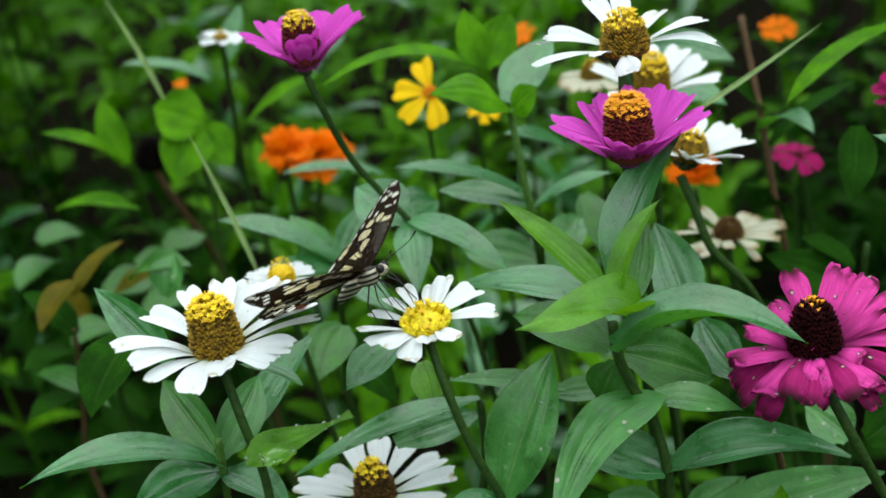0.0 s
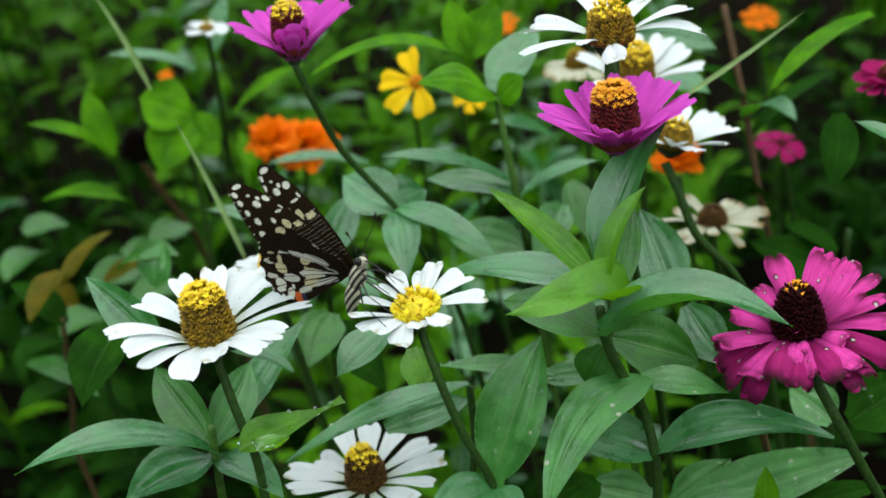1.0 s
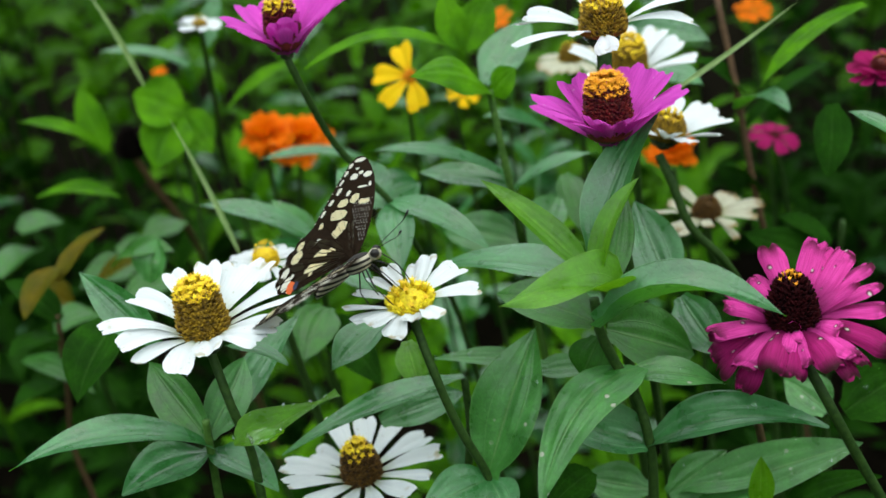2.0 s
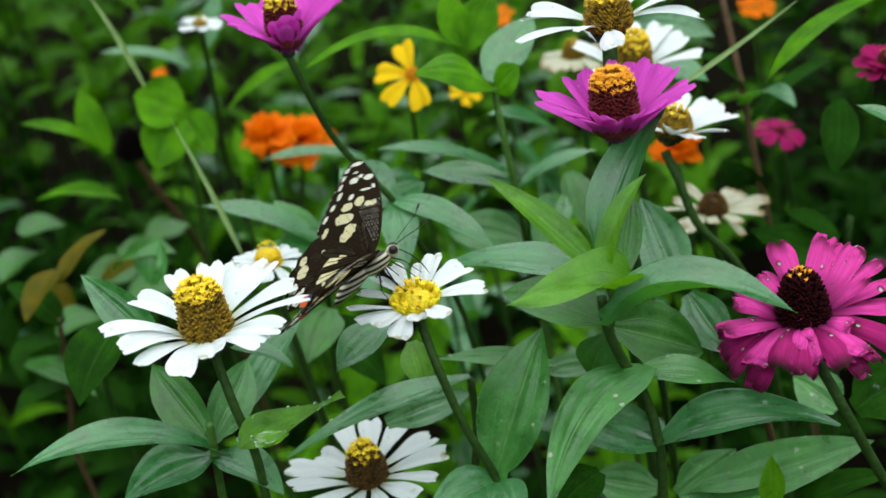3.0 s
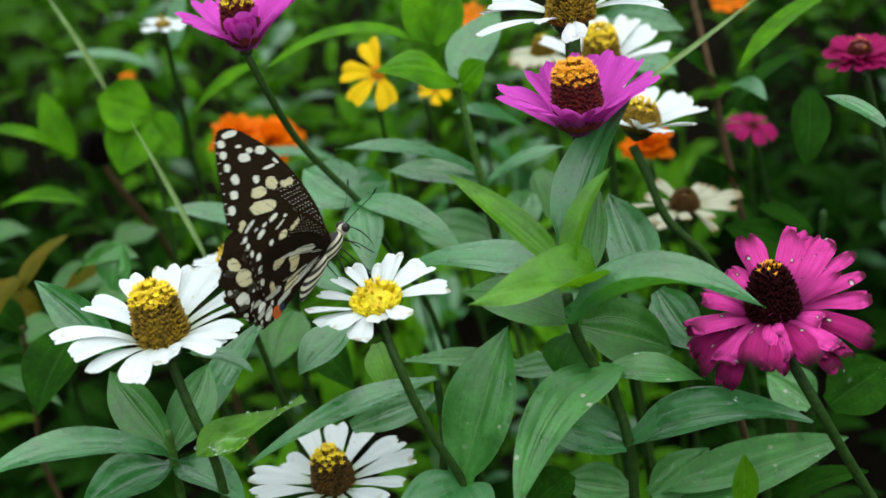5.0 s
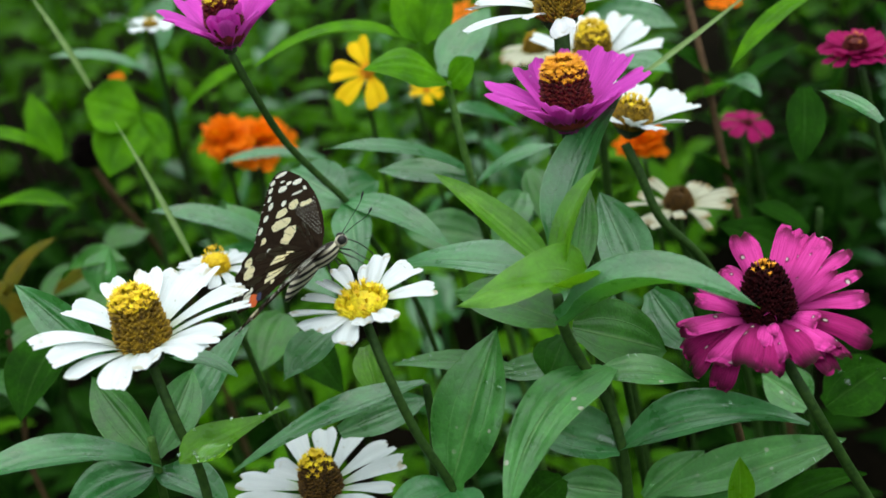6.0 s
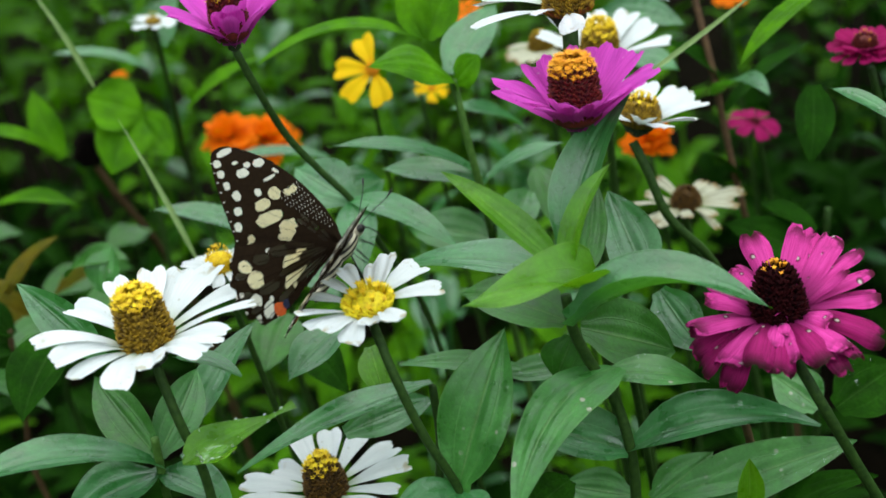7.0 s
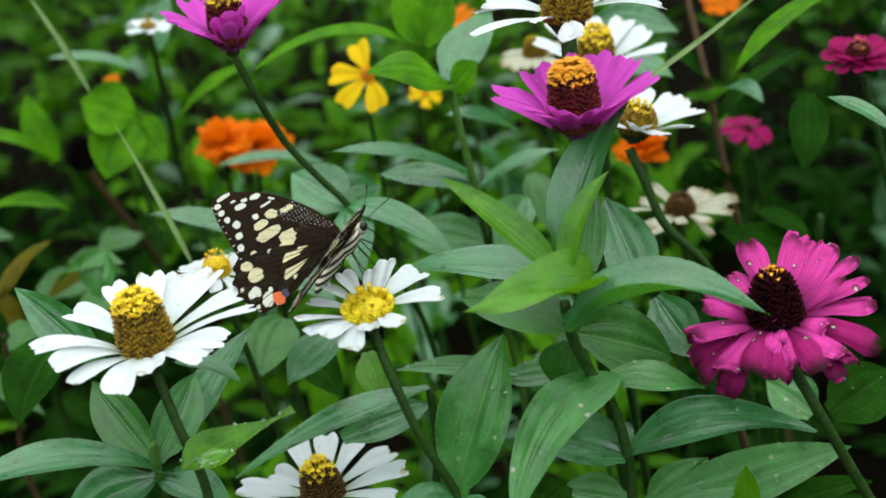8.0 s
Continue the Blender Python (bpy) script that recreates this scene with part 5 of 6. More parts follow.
leaf(thing, (-0.0495, 0.1575, 0.6774), (-0.0707, 0.1807, 0.6951), 0.0156, (-0, -0.65, 0.76), SPOTTED, arch=0.06)
leaf(thing, (-0.0473, 0.156, 0.6749), (-0.0827, 0.1422, 0.6887), 0.0152, (-0.03, -0.11, 0.99), LEAF, arch=0.1)
leaf(thing, (-0.0472, 0.1521, 0.6757), (-0.0256, 0.1229, 0.6705), 0.0151, (-0.03, -0.11, 0.99), LEAF, arch=0.1)
leaf(thing, (-0.0482, 0.122, 0.669), (-0.0591, 0.0949, 0.6598), 0.0217, (-0, -0.65, 0.76), DIMLEAF, arch=0.1)
leaf(thing, (-0.0488, 0.1196, 0.6648), (-0.0276, 0.0879, 0.6477), 0.0193, (-0, -0.65, 0.76), DARKLEAF, arch=0.1)

thing = plant("leafy_shoot", (-0.1425, 0.2276, 0), "leafy shoot in the shade of the bed, leaves coloured darker for it", "plant")
stem(thing, [(-0.1425, 0.2276, 0), (-0.1734, 0.2215, 0.2415), (-0.2111, 0.2141, 0.5366), (-0.201, 0.2043, 0.5846), (-0.1893, 0.1928, 0.6404)], 0.00149, 0.00127, BROWNSTEM)
# these four carry their shade in the leaf colour
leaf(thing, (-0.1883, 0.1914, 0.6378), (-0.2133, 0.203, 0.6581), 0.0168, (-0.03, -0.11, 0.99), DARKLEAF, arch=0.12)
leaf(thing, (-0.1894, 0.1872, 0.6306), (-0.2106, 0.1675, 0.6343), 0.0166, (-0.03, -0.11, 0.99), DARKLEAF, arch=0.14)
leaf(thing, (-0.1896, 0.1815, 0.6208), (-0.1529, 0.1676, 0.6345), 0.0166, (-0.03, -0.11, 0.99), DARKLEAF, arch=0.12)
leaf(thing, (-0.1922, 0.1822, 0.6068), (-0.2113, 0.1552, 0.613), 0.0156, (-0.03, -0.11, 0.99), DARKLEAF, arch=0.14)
leaf(thing, (-0.1335, 0.1652, 0.6682), (-0.1254, 0.1753, 0.6856), 0.0211, (-0.03, -0.11, 0.99), SPOTTED, arch=0.1)
leaf(thing, (-0.153, 0.1868, 0.6678), (-0.1185, 0.1715, 0.679), 0.0187, (-0.03, -0.11, 0.99), DIMLEAF, arch=0.16)
leaf(thing, (-0.2221, 0.2148, 0.6028), (-0.1753, 0.172, 0.6043), 0.0145, (-0.03, -0.11, 0.99), DIMLEAF, arch=0.1)

thing = plant("leafy_shoot", (0.261, 0.2133, 0), "shaded zinnia shoot on the dark side of the bed", "plant")
stem(thing, [(0.261, 0.2133, 0), (0.2369, 0.2074, 0.2305), (0.2074, 0.2003, 0.5123), (0.2049, 0.1908, 0.5613), (0.2006, 0.1743, 0.6462)], 0.00179, 0.00152)
# darkened green paints in the deep shade on this side
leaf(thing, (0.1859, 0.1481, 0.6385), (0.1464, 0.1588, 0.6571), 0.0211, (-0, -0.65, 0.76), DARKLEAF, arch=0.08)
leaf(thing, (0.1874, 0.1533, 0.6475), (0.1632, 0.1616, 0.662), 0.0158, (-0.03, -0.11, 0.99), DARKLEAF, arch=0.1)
leaf(thing, (0.1203, 0.225, 0.696), (0.0871, 0.1843, 0.7012), 0.0163, (-0.03, -0.11, 0.99), LEAF, arch=0.1)
leaf(thing, (0.1199, 0.2335, 0.7108), (0.1423, 0.2114, 0.7103), 0.0193, (-0.03, -0.11, 0.99), LEAF, arch=0.1)
leaf(thing, (0.0683, 0.2215, 0.6901), (0.0323, 0.2109, 0.7094), 0.0166, (-0.03, -0.11, 0.99), LEAF, arch=0.1)
leaf(thing, (0.0605, 0.156, 0.6901), (0.0429, 0.1281, 0.6794), 0.0175, (-0, -0.65, 0.76), SPOTTED, arch=0.1)
leaf(thing, (0.0667, 0.1777, 0.6898), (0.0706, 0.1463, 0.6733), 0.0155, (-0, -0.65, 0.76), DIMLEAF, arch=0.1)


# ---- ground and the mass of the bed behind ----
def ground():
    n = 60
    verts, faces = [], []
    rng = random.Random(4)
    span = [math.copysign(abs(k / n * 2 - 1) ** 3 * 600, k / n * 2 - 1) for k in range(n + 1)]
    for y in span:
        for x in span:
            near = max(0.0, 1 - (abs(x) + abs(y)) / 8)
            verts.append((x, y, -0.004 + near * 0.015 * noise.noise(Vector((x * 6, y * 6, 0)))))
    for i in range(n):
        for j in range(n):
            a = i * (n + 1) + j
            faces.append((a, a + 1, a + n + 2, a + n + 1))
    tagged(new("ground", mesh_of("ground", verts, faces, SOIL)), "dark damp garden soil under the plants", "soil", kind="structure")


ground()


def foliage(name, label, mat, places, seed, size, spread=70, pairs=5, width=0.42, stalks=True):
    """A crowd of leafy shoots, far more than one could count: tapered stalks with opposite leaves that open upwards."""
    rng = random.Random(seed)
    verts, faces, uvs = [], [], []

    def add(v, f, u):
        o = len(verts)
        verts.extend(v)
        faces.extend(tuple(i + o for i in g) for g in f)
        uvs.extend(u)

    for x, y, h in places:
        top = Vector((x + rng.uniform(-0.06, 0.03), y + rng.uniform(-0.05, 0.05), h))
        foot = Vector((x, y, 0))
        line = [foot.lerp(top, k / 4) for k in range(5)]
        if stalks:
            v, f = tube(line, [0.0022, 0.002, 0.0018, 0.0016, 0.001], 5)
            add(v, f, [(0.4, 0.3)] * len(v))
        turn = rng.uniform(0, 6.28)
        for k in range(pairs):
            s = 1 - (k / pairs) * min(0.75, 0.30 / max(h, 0.1) + 0.25)
            p = foot.lerp(top, s)
            turn += 1.57 + rng.uniform(-0.4, 0.4)
            ln = size * rng.uniform(0.7, 1.2) * (0.65 + 0.35 * min(1, k / 2))
            for side in (0, math.pi):
                a = turn + side + rng.uniform(-0.3, 0.3)
                el = radians(rng.uniform(spread - 75, spread - 30) if k else rng.uniform(20, 60))
                d = Vector((math.cos(a) * math.cos(el), math.sin(a) * math.cos(el), math.sin(el)))
                nrm = Vector((-math.cos(a) * math.sin(el), -math.sin(a) * math.sin(el), math.cos(el)))
                nrm += Vector((rng.uniform(-0.4, 0.4), rng.uniform(-0.4, 0.4), 0))
                v, f, u = leaf_grid(p, p + d * ln, ln * width * rng.uniform(0.85, 1.2), nrm, 0.12, rng.uniform(0.05, 0.3), rng.uniform(0, 0.5), 0.02, nu=7, nv=5, seed=rng.randrange(9999))
                add(v, f, u)
    tagged(new(name, mesh_of(name, verts, faces, mat, uvs)), label, "foliage", kind="stuff")


def rows_of(x0, x1, y0, y1, step, h0, h1, seed, keep=1.0):
    rng = random.Random(seed)
    out = []
    y = y0
    while y < y1:
        x = x0
        while x < x1:
            if rng.random() < keep:
                out.append((x + rng.uniform(-0.5, 0.5) * step, y + rng.uniform(-0.5, 0.5) * step, rng.uniform(h0, h1)))
            x += step
        y += step
    return out


def open_bed(places):
    """Leaves the two shaded hollows of the bed to low growth."""
    return [(x, y, h) for k, (x, y, h) in enumerate(places) if abs(x - 0.05) < 0.16 + 0.12 * y or (y > 0.66 and k % 6 < (2 if x < 0 and y > 0.9 else 1))]


foliage("bed_foliage", "dense green zinnia foliage behind the flowers", FRESH, open_bed(rows_of(-0.6, 0.85, 0.41, 1.4, 0.090, 0.34, 0.54, 5, 0.85)), 1, 0.072, width=0.34)
foliage("blue_green_foliage", "blue-green leaves among the bed", LEAF, open_bed(rows_of(-0.6, 0.85, 0.26, 1.4, 0.19, 0.38, 0.53, 7)), 3, 0.070, width=0.34)
# low and hollow growth: dark leaf colour stands in for missing shade
foliage("shade_foliage", "leaves low in the bed, coloured as dark as their shade", DARKLEAF, rows_of(-0.7, 0.9, 0.12, 1.4, 0.13, 0.10, 0.24, 6, 0.7), 2, 0.085)
foliage("hollow_foliage", "leaves in the hollows of the bed, shade put into their colour", DARKLEAF, rows_of(-0.75, -0.14, 0.24, 0.66, 0.115, 0.14, 0.34, 16, 0.5) + rows_of(0.26, 0.8, 0.24, 0.66, 0.125, 0.20, 0.40, 17, 0.5) + rows_of(-0.8, -0.2, 0.66, 1.4, 0.11, 0.20, 0.42, 19, 0.5) + rows_of(0.28, 0.95, 0.66, 1.4, 0.11, 0.20, 0.42, 20, 0.5), 12, 0.08)
# added below the view so less light reaches under the bed from the front
foliage("near_foliage", "unseen low plants added before the bed to block light", DARKLEAF, rows_of(-0.9, 1.1, -0.7, 0.1, 0.11, 0.20, 0.42, 18), 13, 0.09)
foliage("far_foliage", "far green plants at the back of the bed", FRESH, rows_of(-2.4, 2.6, 1.4, 4.5, 0.16, 0.35, 0.62, 8), 4, 0.10, pairs=6)
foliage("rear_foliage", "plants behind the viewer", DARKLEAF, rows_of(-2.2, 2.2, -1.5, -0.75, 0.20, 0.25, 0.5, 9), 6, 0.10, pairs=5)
# unseen hedge, added to keep low sky light off surfaces facing the camera
foliage("hedge_foliage", "unseen dark hedge added behind the viewer to block low sky light", DARKLEAF, rows_of(-3.6, 3.6, -2.3, -1.6, 0.13, 1.2, 1.7, 21), 22, 0.16, pairs=16)
foliage("flank_foliage", "plants on both sides of the bed", FRESH, rows_of(-2.2, -0.75, -0.6, 1.4, 0.17, 0.3, 0.6, 10) + rows_of(0.95, 2.4, -0.6, 1.4, 0.17, 0.3, 0.6, 11), 7, 0.09)
# invented shrubs beyond the view's edges, placed to block light from the sides
foliage("shrub_foliage", "tall dark shrubs added to shade both sides of the bed", DARKLEAF, rows_of(-1.5, -0.46, 0.70, 1.7, 0.12, 1.15, 1.6, 31) + rows_of(0.66, 1.6, 0.60, 1.7, 0.12, 1.15, 1.6, 32) + rows_of(0.46, 0.70, 0.34, 0.78, 0.10, 1.0, 1.35, 34) + rows_of(-0.72, -0.54, 0.32, 0.75, 0.10, 0.85, 1.2, 35), 33, 0.13, pairs=9)


# ---- the butterfly: x forward, y to its left, z up from its back ----
def wing_outline(points, per):
    return smooth_line([Vector((x, y, 0)) * 0.01 for x, y in points], per)


def wing_height(outline, camber, x, y):
    """How high the cambered membrane lies at places in its plane."""
    c = sum(outline, Vector()) / len(outline)
    rim = sorted((math.atan2(p.y - c.y, p.x - c.x), math.hypot(p.x - c.x, p.y - c.y)) for p in outline)
    far = np.interp(np.arctan2(y - c.y, x - c.x), [a for a, _ in rim], [r for _, r in rim], period=2 * math.pi)
    t = np.minimum(1.0, np.hypot(x - c.x, y - c.y) / np.maximum(far, 1e-6))
    return camber * (1 - t * t)


def wing_mesh(name, outline, mat, camber, windows):
    """A thin cambered membrane over an outline, open where patches of pale scales let the light through."""
    cell = 0.00033
    rim = np.array([(p.x, p.y) for p in outline])
    lo, hi = rim.min(0) - cell, rim.max(0) + cell
    nx, ny = (int(q) + 1 for q in (hi - lo) / cell)
    gx, gy = np.meshgrid(lo[0] + cell * np.arange(nx + 1), lo[1] + cell * np.arange(ny + 1), indexing="ij")

    def within(x, y):
        odd = np.zeros(x.shape, dtype=bool)
        for (ax, ay), (bx, by) in zip(rim, np.roll(rim, -1, 0)):
            if ay != by:
                odd ^= ((ay > y) != (by > y)) & (x < (bx - ax) * (y - ay) / (by - ay) + ax)
        return odd

    mx, my = gx[:-1, :-1] + cell / 2, gy[:-1, :-1] + cell / 2
    keep = within(mx, my)
    for x, y, a, b, turn in windows:
        ct, st = math.cos(radians(turn)), math.sin(radians(turn))
        dx, dy = mx - x * 0.01, my - y * 0.01
        keep &= ((dx * ct + dy * st) / (a * 0.00098)) ** 2 + ((dy * ct - dx * st) / (b * 0.00098)) ** 2 > 1
    out = ~within(gx, gy)
    for i, k in np.argwhere(out):
        d = (rim[:, 0] - gx[i, k]) ** 2 + (rim[:, 1] - gy[i, k]) ** 2
        if d.min() < (2.2 * cell) ** 2:
            gx[i, k], gy[i, k] = rim[d.argmin()]
    index = np.full(gx.shape, -1)
    verts, faces = [], []
    gz = wing_height(outline, camber, gx, gy)
    for i, k in np.argwhere(keep):
        face = []
        for p, q in ((i, k), (i + 1, k), (i + 1, k + 1), (i, k + 1)):
            if index[p, q] < 0:
                index[p, q] = len(verts)
                verts.append((gx[p, q], gy[p, q], gz[p, q]))
            face.append(int(index[p, q]))
        faces.append(tuple(face))
    return mesh_of(name, verts, faces, mat)


def patches(spots, outline, camber, lift, grow=1.0):
    """Patches of pale scales on a wing, lifted off its membrane: centre, half length, half width (mm) and slant."""
    pieces = []
    n = 18
    for i, (x, y, a, b, turn) in enumerate(spots):
        rng = random.Random(i * 7 + int(abs(x) * 100))
        v = []
        ct, st = math.cos(radians(turn)), math.sin(radians(turn))
        for k in range(n):
            t = 2 * math.pi * k / n
            rag = rng.uniform(0.86, 1.12)
            ex = abs(math.cos(t)) ** 0.85 * math.copysign(1, math.cos(t)) * a * rag * grow * 0.001
            ey = abs(math.sin(t)) ** 0.85 * math.copysign(1, math.sin(t)) * b * rag * grow * 0.001
            v.append(Vector((x * 0.01 + ex * ct - ey * st, y * 0.01 + ex * st + ey * ct, 0)))
        v.append(sum(v, Vector()) / n)
        zs = wing_height(outline, camber, np.array([p.x for p in v]), np.array([p.y for p in v])) + lift
        for p, z in zip(v, zs):
            p.z = z
        f = [(n, k, (k + 1) % n) if lift > 0 else (n, (k + 1) % n, k) for k in range(n)]
        pieces.append((v, f))
    return joined(pieces)


FORE = [(0.0, 0.15), (0.4, 0.42), (1.0, 0.66), (1.75, 0.83), (2.5, 0.90), (3.2, 0.88), (4.2, 0.62), (4.58, 0.40), (4.72, 0.10), (4.58, -0.18), (4.2, -0.56),
        (3.8, -0.90), (3.3, -1.28), (2.88, -1.60), (2.58, -1.78), (2.0, -1.32), (1.0, -0.72), (0.0, -0.15)]
HIND = [(0.0, 0.08), (1.0, -0.12), (1.9, -0.62), (2.45, -1.15), (2.66, -1.75), (2.50, -2.15), (2.42, -2.5), (2.2, -2.62), (2.08, -2.95), (1.8, -3.02),
        (1.6, -3.3), (1.3, -3.28), (1.05, -3.48), (0.8, -3.34), (0.55, -3.38), (0.4, -3.1), (0.22, -2.7), (0.1, -1.5), (0.0, -0.4)]
FORE_PALE = [
    (4.42, 0.29, 2.4, 0.9, 120), (4.41, -0.1, 1.1, 1.1, 130), (4.15, -0.3, 1.0, 1.2, 130), (3.82, -0.49, 0.9, 1.2, 130),
    (3.42, -0.58, 1.2, 1.4, 117), (3.14, -0.94, 1.2, 1.3, 117), (2.87, -1.32, 1.0, 1.4, 130), (3.99, 0.21, 0.9, 0.5, 130),
    (3.65, 0.08, 1.8, 1.3, 130), (3.67, 0.37, 1.0, 0.8, 130), (3.41, 0.62, 1.7, 1.2, 130), (2.86, 0.72, 1.1, 0.5, 176),
    (2.9, 0.43, 2.0, 0.5, 117), (2.96, -0.14, 1.0, 1.1, 130),
]
FORE_BUFF = [
    (2.64, -0.37, 2.3, 1.5, 124), (2.52, 0.12, 1.8, 1.8, 130), (2.21, 0.38, 1.2, 1.0, 153), (2.12, 0.56, 1.2, 1.1, 104),
    (2.24, -0.58, 4.3, 1.9, 124), (2.35, -1.4, 1.1, 1.1, 117), (2.27, -1.52, 1.0, 1.0, 78), (1.65, -0.45, 2.6, 1.7, 130),
    (1.52, -0.76, 2.2, 1.5, 130), (1.56, -0.59, 2.2, 2.0, 130),
]
HIND_PALE = [
    (1.16, -2.93, 1.9, 2.1, 104), (1.7, -1.46, 0.8, 0.8, 130), (1.08, -0.87, 1.6, 1.2, 130), (0.68, -2.9, 1.5, 2.5, 148),
    (1.61, -3.0, 0.6, 0.8, 130), (0.8, -3.24, 0.7, 0.7, 130), (0.81, -2.59, 0.6, 1.0, 130),
]
HIND_BUFF = [
    (2.0, -2.27, 1.8, 2.0, 104), (1.53, -2.39, 2.2, 2.4, 111), (0.98, -0.99, 3.0, 2.4, 124), (0.88, -1.14, 4.0, 2.8, 124),
    (0.76, -1.36, 4.6, 2.8, 104), (0.60, -1.70, 4.0, 2.0, 84),
]
HIND_EYE = [
    (0.41, -2.68, 1.9, 2.2, 130),
]
HIND_BLUE = [
    (0.35, -2.46, 1.0, 1.4, 130),
]
# pale dashes along the front of the forewing, and the paler underside
FORE_DUST = [(0.50 + 0.125 * k + 0.045 * r, 0.35 + 0.030 * k - 0.10 * r + 0.05 * (k % 2), 0.22, 0.11, 14) for k in range(14) for r in range(7) if r < 2 + k * 0.45]
FORE_UNDER = [(0.55 + 0.4 * k, -0.02 - 0.16 * r + 0.02 * k, 1.7, 0.45, 8 - 14 * r) for k in range(3) for r in range(2)]
FRINGE_F = [(4.56 - 0.235 * k, -0.19 - 0.186 * k, 0.34, 0.18, -45) for k in range(9)]
FRINGE_H = [(2.46, -2.32, 0.6, 0.2, 60), (2.15, -2.78, 0.6, 0.2, 50), (1.70, -3.13, 0.6, 0.2, 40), (1.18, -3.35, 0.6, 0.2, 25), (0.68, -3.33, 0.6, 0.2, 0), (0.33, -2.88, 0.5, 0.2, -60)]
HIND_UNDER = [(0.55, -0.75, 4.4, 1.22, -52), (1.0, -0.75, 4.7, 1.33, -40), (0.3, -1.15, 5.8, 1.0, -75), (0.75, -1.4, 5.5, 1.33, -62), (1.35, -1.2, 4.4, 1.55, -42), (1.75, -1.8, 2.5, 1.55, -40), (1.05, -2.35, 3.2, 1.55, -60), (0.5, -2.2, 3.2, 1.11, -80), (1.95, -2.55, 1.7, 1.0, -40), (1.5, -2.95, 1.8, 1.0, -50), (1.0, -3.1, 1.8, 0.89, -70)]


def wing(name, outline, parent, side, spots, buff, dust, extra_under, label, camber=0.0012, rib=0.00009):
    """One wing, laid outward on +y (times side) and forward on +x: membrane, veins, pale spots and buff patches."""
    line = wing_outline(outline, 90)

    def laid(v):
        return [Vector((p[1], p[0] * side, p[2])) for p in v]

    me = wing_mesh(name, line, WINGBLACK, camber, spots + buff + extra_under)
    for vert in me.vertices:
        vert.co = (vert.co.y, vert.co.x * side, vert.co.z)
    ob = part(name, me, parent, label)
    # ribs run from the root to the outer margin
    root = Vector((0.0005, 0, 0))
    for p in line[14:-12:6]:
        way = [root.lerp(p, k / 8) for k in range(9)]
        zs = wing_height(line, camber, np.array([q.x for q in way]), np.array([q.y for q in way]))
        v, f = tube([Vector((q.x, q.y, z)) for q, z in zip(way, zs)], [rib * (1 - 0.06 * k) for k in range(9)], 4)
        part("vein", mesh_of("vein", laid(v), f, WINGBLACK), ob)
    for lift in (0.00012, -0.00012):
        if dust:
            v, f = patches(dust, line, camber, lift)
            tagged(part("pale_dust", mesh_of("pale_dust", laid(v), f, CREAM), ob), kind="stuff")
    for kind, table, mat, lift in (("pale_spot", spots, CREAM, 0.00003), ("pale_streak", extra_under, CREAM, -0.00005),
                                   ("dusky_streak", extra_under, DUSKY, 0.00005)):
        for one in table:
            v, f = patches([one], line, camber, lift, 1.06)
            part(kind, mesh_of(kind, laid(v), f, mat), ob)
    for one in buff:
        v, f = patches([one], line, camber, 0.00003, 1.06)
        part("buff_patch", mesh_of("buff_patch", laid(v), f, BUFF), ob)
    return ob, line


def striped_material():
    """Pale down with black stripes along the body."""
    m, nt, nodes, links, bsdf = material("striped_body")
    co = nodes.new("ShaderNodeTexCoord")
    sep = nodes.new("ShaderNodeSeparateXYZ")
    links.new(co.outputs["Object"], sep.inputs[0])
    # stripes round the flank; a broad dark line down the back
    at = nodes.new("ShaderNodeMath")
    at.operation = "MULTIPLY_ADD"
    links.new(sep.outputs[0], at.inputs[0])
    at.inputs[1].default_value = 0.22
    links.new(sep.outputs[2], at.inputs[2])
    comb = nodes.new("ShaderNodeCombineXYZ")
    links.new(at.outputs[0], comb.inputs[0])
    w = node(nodes, "ShaderNodeTexWave", Scale=190.0, Distortion=2.0)
    links.new(comb.outputs[0], w.inputs["Vector"])
    r = ramp(nodes, (0.40, (0.014, 0.011, 0.008)), (0.62, (0.50, 0.46, 0.34)))
    links.new(w.outputs["Fac"], r.inputs[0])
    back = ramp(nodes, (0.0, (0, 0, 0)), (1.0, (1, 1, 1)))
    sc = nodes.new("ShaderNodeMath")
    sc.operation = "MULTIPLY_ADD"
    links.new(sep.outputs[2], sc.inputs[0])
    sc.inputs[1].default_value, sc.inputs[2].default_value = 900.0, -1.2
    links.new(sc.outputs[0], back.inputs[0])
    links.new(mixer(nt, r.outputs[0], (0.016, 0.013, 0.011), back.outputs[0]), bsdf.inputs["Base Color"])
    bsdf.inputs["Roughness"].default_value = 0.85
    fuzz = node(nodes, "ShaderNodeTexNoise", Scale=2500.0)
    links.new(co.outputs["Object"], fuzz.inputs["Vector"])
    b = node(nodes, "ShaderNodeBump", Strength=0.6, Distance=0.0003)
    links.new(fuzz.outputs["Fac"], b.inputs["Height"])
    links.new(b.outputs[0], bsdf.inputs["Normal"])
    return m


STRIPED = striped_material()


